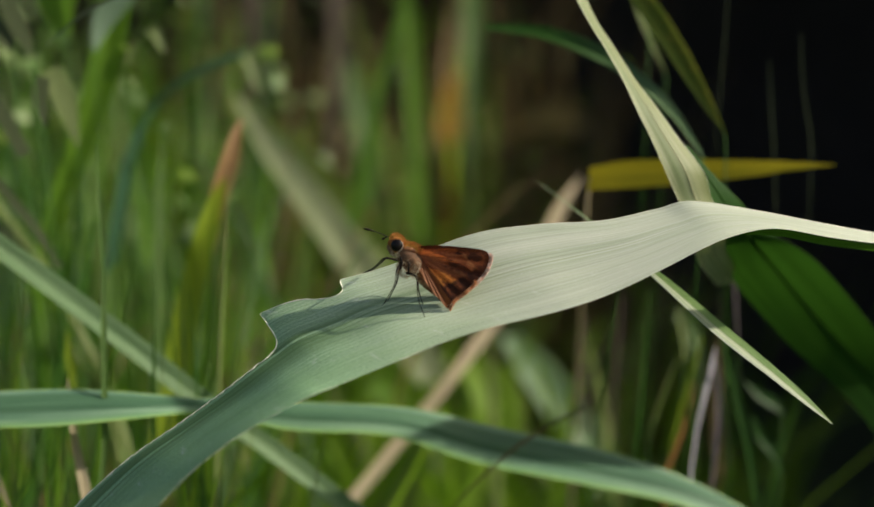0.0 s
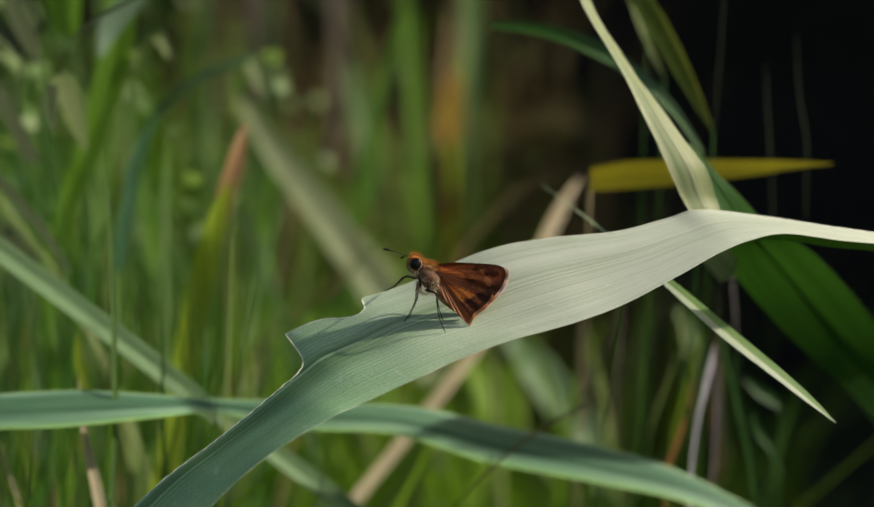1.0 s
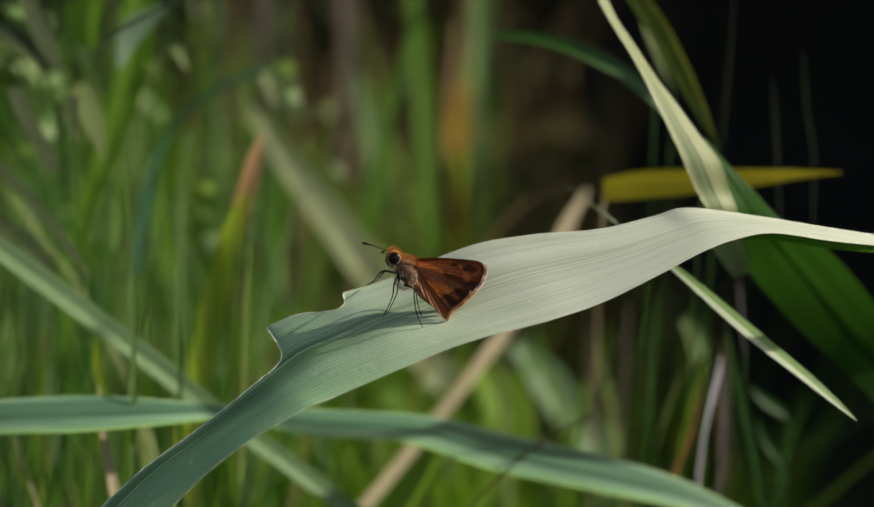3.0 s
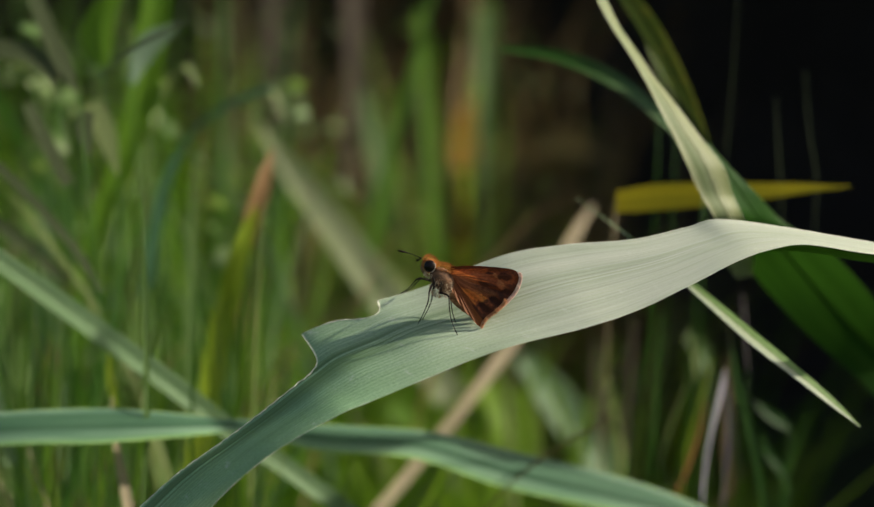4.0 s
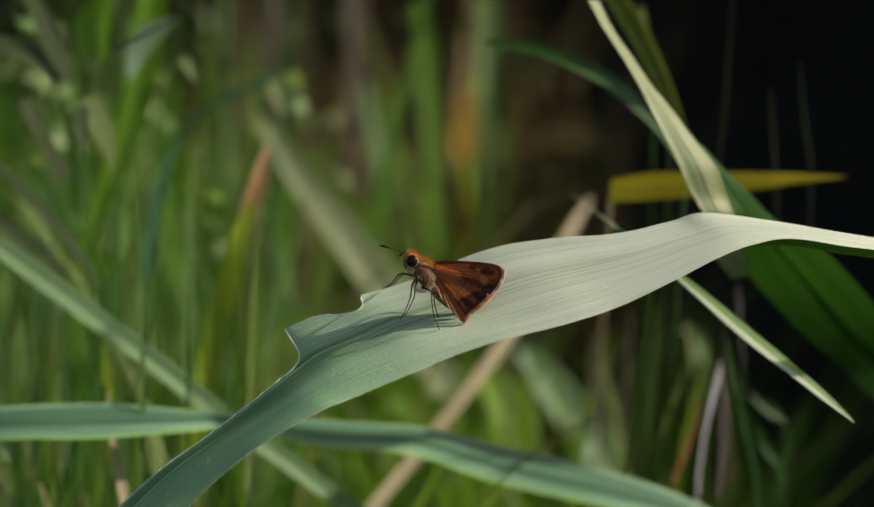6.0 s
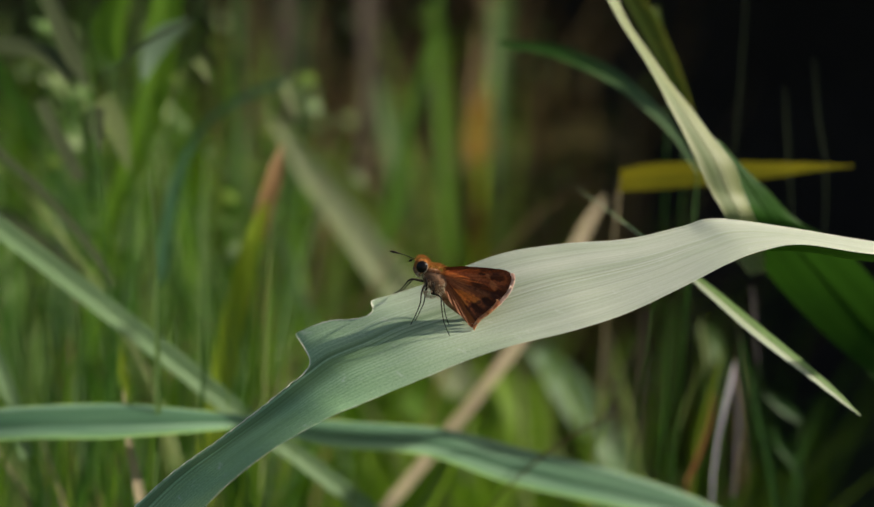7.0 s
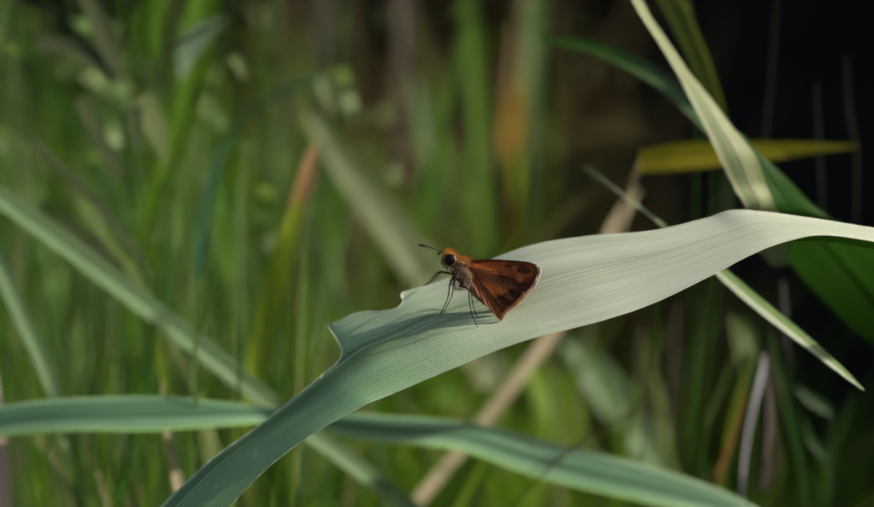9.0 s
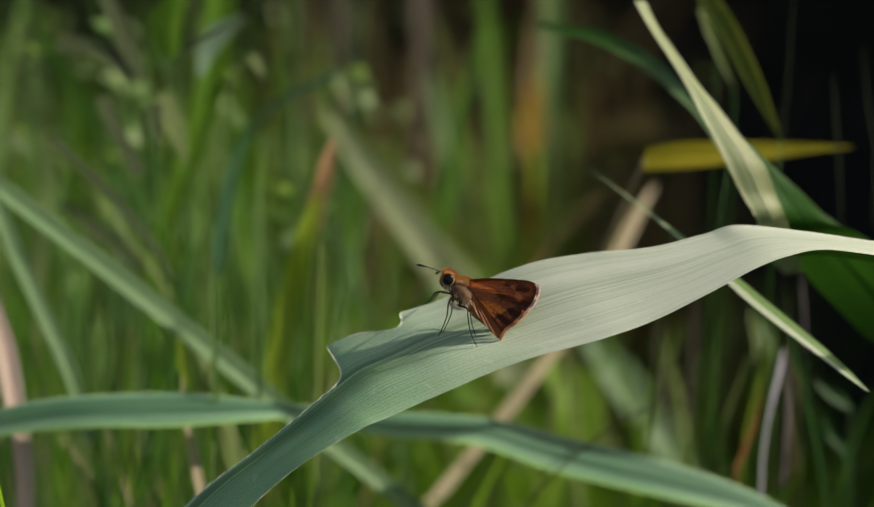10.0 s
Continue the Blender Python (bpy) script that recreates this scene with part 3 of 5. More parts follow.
head = part("head", egg("head", (-3.69, 0, 8.98), (1.2, 1.25, 1.15), 30, FUR), skipper, "orange furry head")
part("crest", tuft("crest", (-3.51, 0, 9.59), (1.15, 1.1, 0.8), 30, 900, 0.46, FUR, (0.5, 0, 0.3), 3), head, "orange hair")
for side in (-1, 1):
    part("eye", egg("eye", (-3.55, side*0.95, 8.91), (0.86, 0.5, 0.92), 30, EYEBALL, rough=0.0), head, "large black eye")
    ring = [Vector((-3.55, side*1.0, 8.91)) + Vector((0.88 * math.cos(a), side * 0.02, 0.95 * math.sin(a))) for a in [radians(-70 + 8 * k) for k in range(13)]]
    verts, faces = tube_data(ring, [0.03] + [0.07] * 11 + [0.03], 6)
    part("eye_ring", own("eye_ring", verts, faces, WHITE), head, "white ring behind the eye")
    part("palpus", egg("palpus", (-4.38, side*0.45, 8.18), (0.95, 0.35, 0.42), 62, TAWNY, 8, 10, 0.15, 0.2), head, "pale furry palpus")
    part("cheek", tuft("cheek", (-3.76, side*0.6, 7.78), (0.7, 0.5, 0.5), 20, 220, 0.5, PALEFUR, (0.2, 0, -0.6), 5 + side), head, "pale hair below the eye")
for tip, ends in (((-8.33, -1.4, 11.29), (-7.53, -1.2, 11.11)), ((-5.94, 3.0, 9.85), (-5.61, 2.6, 9.88))):
    root = Vector((-4.85, 0.2 * tip[1], 10.10))
    bend = root.lerp(Vector(ends), 0.55) + Vector((0, 0, 0.08))
    line = glide([root, bend, ends, tip], 14)
    verts, faces = tube_data(line, [0.075, 0.07, 0.065, 0.06, 0.06, 0.06, 0.062, 0.07, 0.085, 0.12, 0.17, 0.19, 0.16, 0.05], 7)
    part("antenna", own("antenna", verts, faces, DARK), head, "dark clubbed antenna")
part("thorax", egg("thorax", (-1.63, 0, 6.81), (2.3, 1.35, 1.6), 42, GREYFUR, rough=0.08), skipper, "grey-brown furry thorax")
part("mantle", tuft("mantle", (-1.63, 0, 8.40), (2.0, 1.0, 0.85), 12, 2200, 0.5, FUR, (0.9, 0, 0.25), 11), skipper, "orange hair on the back")
part("breast", tuft("breast", (-1.99, -0.3, 5.97), (1.5, 1.25, 1.7), 40, 900, 0.45, TAWNY, (0.3, 0, -0.7), 12), skipper, "pale grey hair on the breast")
part("breast_stripe", tuft("breast_stripe", (-2.35, -0.95, 5.75), (0.55, 0.5, 1.5), 18, 420, 0.42, PALEFUR, (0.2, 0, -0.9), 14), skipper, "pale hair stripe on the breast")
part("breast_stripe", tuft("breast_stripe", (-0.95, -0.95, 5.45), (0.5, 0.5, 1.2), 18, 320, 0.42, PALEFUR, (0.2, 0, -0.9), 15), skipper, "pale hair stripe on the breast")
for top, low in (((-3.0, -1.15, 7.3), (-2.95, -1.3, 5.4)), ((-1.85, -1.2, 6.8), (-1.95, -1.35, 4.7))):
    verts, faces = tube_data(glide([top, Vector(top).lerp(Vector(low), 0.5) + Vector((0.12, -0.1, 0)), low], 9), [0.08, 0.13, 0.17, 0.18, 0.18, 0.17, 0.15, 0.12, 0.07], 8)
    part("coxa", own("coxa", verts, faces, DARK), skipper, "dark upper leg joint")
part("abdomen", egg("abdomen", (1.27, 0.2, 3.04), (3.2, 0.42, 0.8), 42, TAWNY, 16, 16, 0.05, 0.25), skipper, "brown abdomen")

FORE_EDGE = [(-0.36, 0, 8.76), (2.17, 0, 8.87), (5.43, 0, 8.65), (8.15, 0, 8.33), (9.34, 0, 7.89), (9.77, 0, 7.24), (9.63, 0, 6.23), (9.05, 0, 5.00), (8.15, 0, 3.91), (7.06, 0, 2.97), (5.43, 0, 2.53), (2.90, 0, 3.62)]
HIND_EDGE = [(0.18, 0, 8.25), (3.26, 0, 7.24), (5.79, 0, 6.08), (7.24, 0, 5.00), (7.53, 0, 3.76), (6.88, 0, 2.82), (5.86, 0, 1.95), (4.85, 0, 1.23), (4.24, 0, 0.43), (3.76, 0, -0.18), (2.61, 0, 1.01), (0.80, 0, 3.26), (-0.36, 0, 5.43)]
UMBER, TAN, ORANGE, PALE_TAN = (0.038, 0.013, 0.008), (0.42, 0.155, 0.06), (0.66, 0.25, 0.045), (0.46, 0.19, 0.075)
# marks on the wings: colour, place, half length, half height, turn in degrees
MARKS = (
    (TAN, (2.40, 0, 7.30), 3.4, 0.75, 8),
    (TAN, (3.00, 0, 5.60), 3.0, 0.55, 24),
    (ORANGE, (3.00, 0, 4.45), 2.3, 0.62, 24),
    (ORANGE, (2.30, 0, 3.75), 1.0, 0.50, 38),
    (PALE_TAN, (7.05, 0, 5.90), 0.85, 0.48, 55),
    (PALE_TAN, (6.20, 0, 7.35), 0.50, 0.25, 50),
    (PALE_TAN, (5.55, 0, 4.85), 1.20, 0.26, 24),
    (UMBER, (4.55, 0, 6.05), 0.95, 0.26, 20),
    (UMBER, (7.60, 0, 7.15), 1.15, 0.58, 12),
    (UMBER, (5.30, 0, 7.75), 0.60, 0.22, 8),
    (UMBER, (3.90, 0, 3.10), 0.34, 0.52, 62),
    (UMBER, (4.75, 0, 3.50), 0.32, 0.50, 62),
    (UMBER, (5.65, 0, 3.95), 0.32, 0.52, 62),
    (UMBER, (3.20, 0, 2.45), 0.32, 0.45, 62),
    (UMBER, (4.60, 0, 2.60), 0.95, 0.55, 28),
    (UMBER, (6.20, 0, 3.50), 1.05, 0.55, 30),
    (UMBER, (7.50, 0, 4.70), 0.62, 1.00, 60),
)
WING_ROOT = Vector((-0.58, 0, 7.53))


def scale_colour(p, inner):
    """The colour of the wing's scales at a place; inner: distance from the outer edge, in millimetres."""
    c = Vector((0.26, 0.080, 0.026))
    for colour, at, rx, rz, turn in MARKS:
        d = Matrix.Rotation(radians(-turn), 3, "Y") @ (p - Vector(at))
        k = (d.x / rx) ** 2 + (d.z / rz) ** 2 + 0.7 * noise.noise(p * 2.6)
        c = c.lerp(Vector(colour), min(max((1.15 - k) * 2.6, 0), 1) * 0.85)
    way = math.atan2(-(p.z - WING_ROOT.z), p.x - WING_ROOT.x)
    far = Vector((p.x - WING_ROOT.x, p.z - WING_ROOT.z)).length
    for vein in (0.08, 0.19, 0.30, 0.41, 0.52, 0.63, 0.75, 0.87):
        off = abs(way - vein - 0.02 * math.sin(far * 0.8)) * far
        c = c.lerp(Vector((0.06, 0.02, 0.010)), max(0, 1 - off / 0.10) * 0.5)
    for streak, bright in ((0.02, 0.3), (0.13, 0.3), (0.245, 0.35), (0.36, 0.7), (0.46, 0.35), (0.58, 0.3), (0.69, 0.3)):
        off = abs(way - streak) * far
        c = c.lerp(Vector((0.36, 0.15, 0.065)), max(0, 1 - off / 0.13) * bright * (1.0 if far < 5.8 else 0.4))
    c = c * (1 + 0.3 * noise.noise(p * 9))
    if p.z > 8.3 + 0.06 * p.x - 0.009 * p.x * p.x:
        c = c.lerp(Vector((0.03, 0.01, 0.007)), 0.8)
    if inner < 1.9 and p.z < 6.0:
        c = c.lerp(Vector(UMBER), min(1, (1.9 - inner) / 0.5) * (0.5 + 0.35 * noise.noise(p * 2.2)))
    if inner < 0.95:
        c = c.lerp(Vector(UMBER), min(1, (0.95 - inner) / 0.4) * (0.70 + 0.3 * noise.noise(p * 3)))
    if way > 0.93:
        c = c.lerp(Vector((0.21, 0.080, 0.03)), min(1, (way - 0.93) / 0.03))
    if 0.875 < way < 0.94:
        c = c.lerp(Vector((0.045, 0.016, 0.009)), 0.75)
    return c


def wing_part(name, edge, depth, flare, low, label):
    """A wing as a fan from its root, lightly pleated, with a hairy fringe along its outer edge."""
    line = glide(edge, 160)
    verts, uvs, colours = [], [], []
    rings = 60
    rim_line = [e for e in line if e.x > 4.2 or e.z < 1.6]
    for i, e in enumerate(line):
        for k in range(rings + 1):
            r = k / rings
            p = WING_ROOT.lerp(e, r)
            inner = min((p - q).length for q in rim_line[::3])
            colours.append(scale_colour(p, inner if low or p.x > 5 else 9))
            p.y = depth + flare * (r * 0.8 + 0.2) + math.copysign(0.06 * r * math.sin(i * 0.4) + 0.2 * r * r, flare)
            verts.append(p)
            uvs.append((r, i / 159))
    w = rings + 1
    faces = [(i * w + k, i * w + k + 1, (i + 1) * w + k + 1, (i + 1) * w + k) for i in range(159) for k in range(rings)]
    me = own(name, verts, faces, SCALES, uvs)
    layer = me.color_attributes.new("scales", "FLOAT_COLOR", "POINT")
    layer.data.foreach_set("color", [v for c in colours for v in (*c, 1.0)])
    ob = part(name, me, skipper, label)
    hair_v, hair_f = [], []
    rnd = random.Random(len(name) + int(depth * 10))
    for i in range(159):
        p0, p1 = Vector(verts[i * w + rings]), Vector(verts[(i + 1) * w + rings])
        if (p0.z > 3.9 if low else (p0.z < 2.6 or p0.x < 6.8 or p0.z > 7.7)) or p0.x < 3.9:
            continue
        for k in range(12):
            p = p0.lerp(p1, k / 12)
            out = (p - WING_ROOT).normalized()
            out = (out + Vector((0, rnd.uniform(-0.15, 0.15), rnd.uniform(-0.2, 0.1)))).normalized() * rnd.uniform(0.28, 0.55)
            twist = rnd.uniform(-1.1, 1.1)
            side = (Vector((out.z, 0, -out.x)).normalized() * math.cos(twist) + Vector((0, math.sin(twist), 0))) * 0.09
            n = len(hair_v)
            hair_v += [p - out * 0.25 - side, p - out * 0.25 + side, p + out]
            hair_f.append((n, n + 1, n + 2))
    part("fringe", own("fringe", hair_v, hair_f, FRINGE if low else PINK), ob, "orange fringe" if low else "pale pinkish fringe")
    return ob


for side in (-1, 1):
    wing_part("forewing", FORE_EDGE, side * 0.25, side * 0.25, False, "brown forewing with a dark border")
    wing_part("hindwing", HIND_EDGE, side * 0.50, side * 0.35, True, "tawny hindwing with orange and dark spots")
part("wing_tuft", tuft("wing_tuft", (4.27, -0.8, 0.43), (0.25, 0.3, 0.45), 20, 110, 0.4, WHITE, (0.4, 0, -0.2), 21), skipper, "white scales at the wing corner")

LEGS = (
    ((-3.62, -0.9, 6.81), (-5.21, -1.2, 7.13), (-5.79, -0.6, 6.70), (-7.24, 3.4, 5.54), (-8.94, 7.3, 4.74)),
    ((-3.11, -1.1, 6.15), (-3.55, -2.0, 5.14), (-3.73, -2.2, 3.62), (-4.63, -0.2, 1.81), (-5.65, 1.9, 0.18)),
    ((-2.17, -1.1, 5.00), (-0.72, -2.0, 4.42), (-0.62, -2.3, 3.26), (-0.36, -1.7, 0.91), (0.47, -1.3, -1.34)),
    ((-3.55, 0.9, 6.73), (-5.07, 1.8, 7.02), (-5.68, 2.6, 6.62), (-7.06, 5.0, 5.50), (-8.40, 7.0, 4.85)),
    ((-2.90, 1.1, 6.08), (-3.40, 2.0, 5.00), (-3.62, 2.4, 3.62), (-4.45, 2.4, 1.81), (-5.21, 2.3, 0.36)),
    ((-1.99, 1.1, 5.00), (-0.65, 1.4, 4.38), (-0.54, 1.2, 3.22), (-0.29, 1.0, 1.74), (0.22, 0.6, 0.25)),
)
for joints in LEGS:
    bent = [Vector((x, y - HEADING * (x - 4.0) * (1 - k / 4) ** 0.7, z)) for k, (x, y, z) in enumerate(joints)]
    line = glide(bent, 16)
    verts, faces = tube_data(line, [0.20, 0.18, 0.15, 0.13, 0.11, 0.095, 0.09, 0.085, 0.08, 0.075, 0.07, 0.07, 0.065, 0.065, 0.07, 0.04], 7)
    part("leg", own("leg", verts, faces, DARK, slant=False), skipper, "thin dark leg")

# ---- near blades ----
low_blade = plant("grass_plant", "long blue-green grass blade arching across below", (-93.6, 193.8, -26.6), group="near grass")
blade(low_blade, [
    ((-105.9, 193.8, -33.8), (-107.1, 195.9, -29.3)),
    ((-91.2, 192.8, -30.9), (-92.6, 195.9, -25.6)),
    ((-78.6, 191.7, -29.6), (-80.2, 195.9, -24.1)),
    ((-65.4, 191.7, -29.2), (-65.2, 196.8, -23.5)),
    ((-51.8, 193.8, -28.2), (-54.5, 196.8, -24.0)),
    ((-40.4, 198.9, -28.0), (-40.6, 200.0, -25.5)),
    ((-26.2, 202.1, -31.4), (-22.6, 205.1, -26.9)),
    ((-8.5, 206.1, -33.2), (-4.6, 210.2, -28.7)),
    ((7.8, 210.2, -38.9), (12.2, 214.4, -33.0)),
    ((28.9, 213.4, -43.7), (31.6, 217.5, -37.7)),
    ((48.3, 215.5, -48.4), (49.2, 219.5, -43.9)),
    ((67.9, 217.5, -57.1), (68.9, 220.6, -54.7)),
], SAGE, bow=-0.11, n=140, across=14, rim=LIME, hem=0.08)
stalk(low_blade, (-106.6, 194.8, -31.5), 2.4, SAGE)
bent_plant = plant("grass_plant", "bent grass leaf, pale above its fold, green darkened for shade below", (40.7, 182.0, 10.3), group="near grass")
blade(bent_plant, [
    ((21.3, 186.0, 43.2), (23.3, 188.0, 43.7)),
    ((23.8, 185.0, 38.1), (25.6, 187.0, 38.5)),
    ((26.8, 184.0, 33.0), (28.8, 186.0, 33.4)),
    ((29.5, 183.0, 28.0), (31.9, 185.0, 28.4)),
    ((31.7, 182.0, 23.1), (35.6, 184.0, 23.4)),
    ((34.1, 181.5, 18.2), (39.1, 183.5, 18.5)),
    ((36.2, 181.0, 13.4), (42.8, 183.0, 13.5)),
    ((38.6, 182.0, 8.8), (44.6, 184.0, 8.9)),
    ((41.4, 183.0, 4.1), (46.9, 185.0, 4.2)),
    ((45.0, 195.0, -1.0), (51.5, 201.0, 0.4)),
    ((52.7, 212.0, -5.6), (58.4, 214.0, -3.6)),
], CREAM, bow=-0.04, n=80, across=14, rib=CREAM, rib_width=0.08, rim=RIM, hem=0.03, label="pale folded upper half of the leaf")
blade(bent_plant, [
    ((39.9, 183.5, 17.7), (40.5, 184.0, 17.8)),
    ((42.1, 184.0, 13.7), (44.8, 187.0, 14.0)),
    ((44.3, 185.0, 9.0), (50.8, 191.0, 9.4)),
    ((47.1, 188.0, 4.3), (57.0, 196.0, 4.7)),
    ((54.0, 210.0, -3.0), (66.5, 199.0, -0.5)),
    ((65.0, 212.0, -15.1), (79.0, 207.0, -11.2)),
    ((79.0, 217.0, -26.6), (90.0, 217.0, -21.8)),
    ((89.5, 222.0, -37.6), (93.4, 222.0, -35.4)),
], DARKENED, bow=0.03, n=80, across=12, rib=DARKENED, rib_width=0.25, rim=DUSTY, hem=0.03, label="green hanging half of the leaf, darkened for shade")
stalk(bent_plant, (91.4, 222.0, -36.5), 1.8, DARKENED)
thin_blade = plant("grass_plant", "narrow light green grass blade with pointed tip", (16.9, 196.0, 12.8), group="near grass")
blade(thin_blade, strip(
    [(16.9, 196.0, 12.8), (23.1, 191.0, 7.5), (30.7, 186.0, 0.9), (37.0, 181.0, -5.1), (44.2, 178.0, -11.8), (52.4, 176.0, -18.7), (57.2, 175.0, -22.9), (60.6, 174.0, -26.1)],
    [0.1, 0.35, 0.9, 2.0, 2.6, 2.1, 1.4, 0.2], (0.55, 0.5, 0.7)), THIN, bow=0.08, n=60, across=8)
stalk(thin_blade, (30.7, 186.0, 0.9), 0.35, GREEN, (0, 60, -20))
yellow_blade = plant("grass_plant", "yellow withered grass blade with long point", (25.7, 222.0, 13.6), group="near grass")
blade(yellow_blade, strip(
    [(27.9, 222.0, 13.6), (35.2, 220.0, 14.4), (46.7, 218.0, 15.0), (57.9, 216.0, 15.6), (64.7, 214.0, 16.0), (72.6, 212.0, 16.2)],
    [4.6, 5.6, 4.8, 3.2, 1.8, 0.2], (0, -0.35, 1)), YELLOW, bow=0.05, n=50)

stalk(yellow_blade, (27.9, 222.0, 13.6), 0.7, STRAW, (8, 70, -10))

# ---- blades farther back ----
rusty_plant = plant("grass_plant", "yellow-green grass blade with a rusty orange tip", (-58.9, 229.6, -50.2), group="grass behind")
blade(rusty_plant, strip(((-41.0, 237.8, 28.3), (-41.9, 235.7, 24.2), (-42.9, 234.7, 19.1), (-44.6, 234.7, 13.3), (-45.9, 234.7, 6.4)), (0.50, 2.7, 4.3, 4.5, 3.5), (1, 0.4, 0.2)), TINGED, bow=0.14, n=36, across=6, name="withered_tip", label="rusty orange tip")
blade(rusty_plant, strip(((-43.5, 232.7, 15.6), (-45.0, 232.7, 11.8), (-47.0, 231.7, 5.2), (-49.6, 231.7, -5.2), (-51.9, 231.7, -16.5), (-53.7, 231.7, -27.9), (-55.7, 230.7, -37.8), (-58.0, 229.6, -50.2)), (0.33, 3.2, 4.9, 5.5, 5.8, 5.8, 5.5, 5.4), (1, 0.4, 0.2)), OLIVE, bow=0.14, n=44, across=6, rib=OLIVE, rib_width=0.16)
stalk(rusty_plant, (-58.9, 229.6, -50.2), 1.4, OLIVE)
back_plants = []


def behind(label, material, centre, widths, lean, stem=None, bow=0.14):
    """One blade or straw behind the near ones, on its own stalk; lean: the direction across it; stem: the stalk's thickness."""
    i = len(back_plants)
    root = plant("grass_plant", label, centre[-1], group="grass behind")
    blade(root, strip(centre, widths, lean), material, bow=bow, n=36, across=6, wave=0.03, seed=i, rib=material if max(widths) > 2.5 else None, rib_width=0.03 * max(widths))
    low = min(centre[0], centre[-1], key=lambda p: p[2])
    stalk(root, low, stem or min(max(0.2 * max(widths), 0.4), 1.6), GREEN if stem else material)
    back_plants.append(root)


behind("dry beige grass blade standing diagonally", BEIGE, ((37.8, 301.0, 20.2), (33.2, 297.0, 13.6), (23.2, 294.0, -5.1), (9.0, 288.0, -24.7), (-6.8, 283.0, -43.8), (-23.4, 277.0, -63.2)), (1.6, 5.4, 7.6, 8.2, 8.2, 8.2), (1, 0.5, 0.5))
behind("pale green grass blade leaning over", ASH, ((-65.2, 370.0, 51.8), (-52.8, 366.0, 33.2), (-39.8, 362.0, 16.9), (-27.9, 358.0, 0.9), (-14.6, 354.0, -18.2), (-0.7, 350.0, -38.7)), (2.7, 8.1, 10.8, 11.7, 11.7, 10.8), (1, 0.3, 0.4))
behind("olive grass blade leaning over", MOSS, ((-72.3, 385.0, 54.7), (-56.6, 385.0, 39.6), (-40.9, 385.0, 24.8), (-23.3, 385.0, 6.4), (-9.6, 385.0, -8.7)), (3.78, 9.45, 13.23, 15.12, 15.12), (0.8, 0.3, 0.6))
behind("blue-green grass blade crossing the stems", FROST, ((-108.8, 198.9, 23.6), (-95.0, 200.6, 13.5), (-83.9, 202.4, 5.3), (-74.5, 204.2, -1.7), (-65.1, 205.9, -8.9), (-54.5, 207.7, -17.0), (-42.9, 211.2, -26.7), (-29.9, 214.7, -36.3), (-13.3, 218.2, -49.3)), (3.34, 3.7, 3.7, 4.05, 4.14, 4.14, 3.96, 3.78, 3.61), (0.5, 0.3, 0.8))
behind("dark green grass blade arching over", ARCH, ((9.7, 224.2, 44.9), (21.6, 222.3, 43.1), (32.3, 218.5, 38.0), (39.3, 214.7, 31.9), (44.3, 211.8, 26.2), (49.0, 209.0, 18.0)), (1.49, 3.19, 3.83, 3.4, 2.56, 1.27), (0.2, 0.4, 0.9), stem=0.3)
behind("broad green leaf darkened for shade, with a light drooping edge", SHADE, ((28.5, 214.0, 61.9), (33.5, 214.0, 55.1), (38.0, 214.0, 47.3), (41.9, 214.0, 39.5), (45.1, 214.0, 32.9), (47.4, 214.0, 28.4)), (9.45, 9.03, 7.77, 5.88, 3.15, 0.42), (0.9, 0.3, -0.4), stem=0.3)
behind("bright green broad grass blade leaning", BRIGHT, ((-68.7, 250.0, 75.6), (-69.9, 250.0, 63.9), (-71.5, 250.0, 52.2), (-73.7, 250.0, 39.3), (-78.7, 250.0, 23.8), (-84.4, 250.0, 8.3), (-88.1, 250.0, -8.5)), (5.65, 6.87, 7.36, 6.87, 5.89, 4.42, 3.68), (1, 0.2, 0))
behind("shaded blue-green grass blade bending", TEAL, ((-42.5, 255.0, 45.3), (-53.3, 255.0, 41.1), (-62.7, 255.0, 33.7), (-68.1, 255.0, 24.2), (-71.3, 255.0, 9.8), (-73.3, 255.0, -3.4)), (2.25, 5.26, 6.51, 6.01, 5.26, 4.51), (0.6, 0.3, 0.7), stem=0.3)
behind("pale bluish leaf tip catching the light", SILVER, ((-73.8, 243.6, 43.8), (-72.2, 243.6, 49.4), (-68.6, 243.6, 53.8), (-63.2, 243.6, 57.2)), (1.59, 5.04, 4.78, 0.80), (0.5, 0.3, -0.8), stem=0.3, bow=0.03)
behind("bright green hanging leaf in the sun", BRIGHT, ((-78.8, 253.8, 70.9), (-83.5, 253.8, 62.9), (-85.0, 253.8, 56.4), (-83.4, 253.8, 49.5)), (2.76, 7.04, 7.68, 3.21), (1, 0.3, 0.2), stem=0.3, bow=0.03)
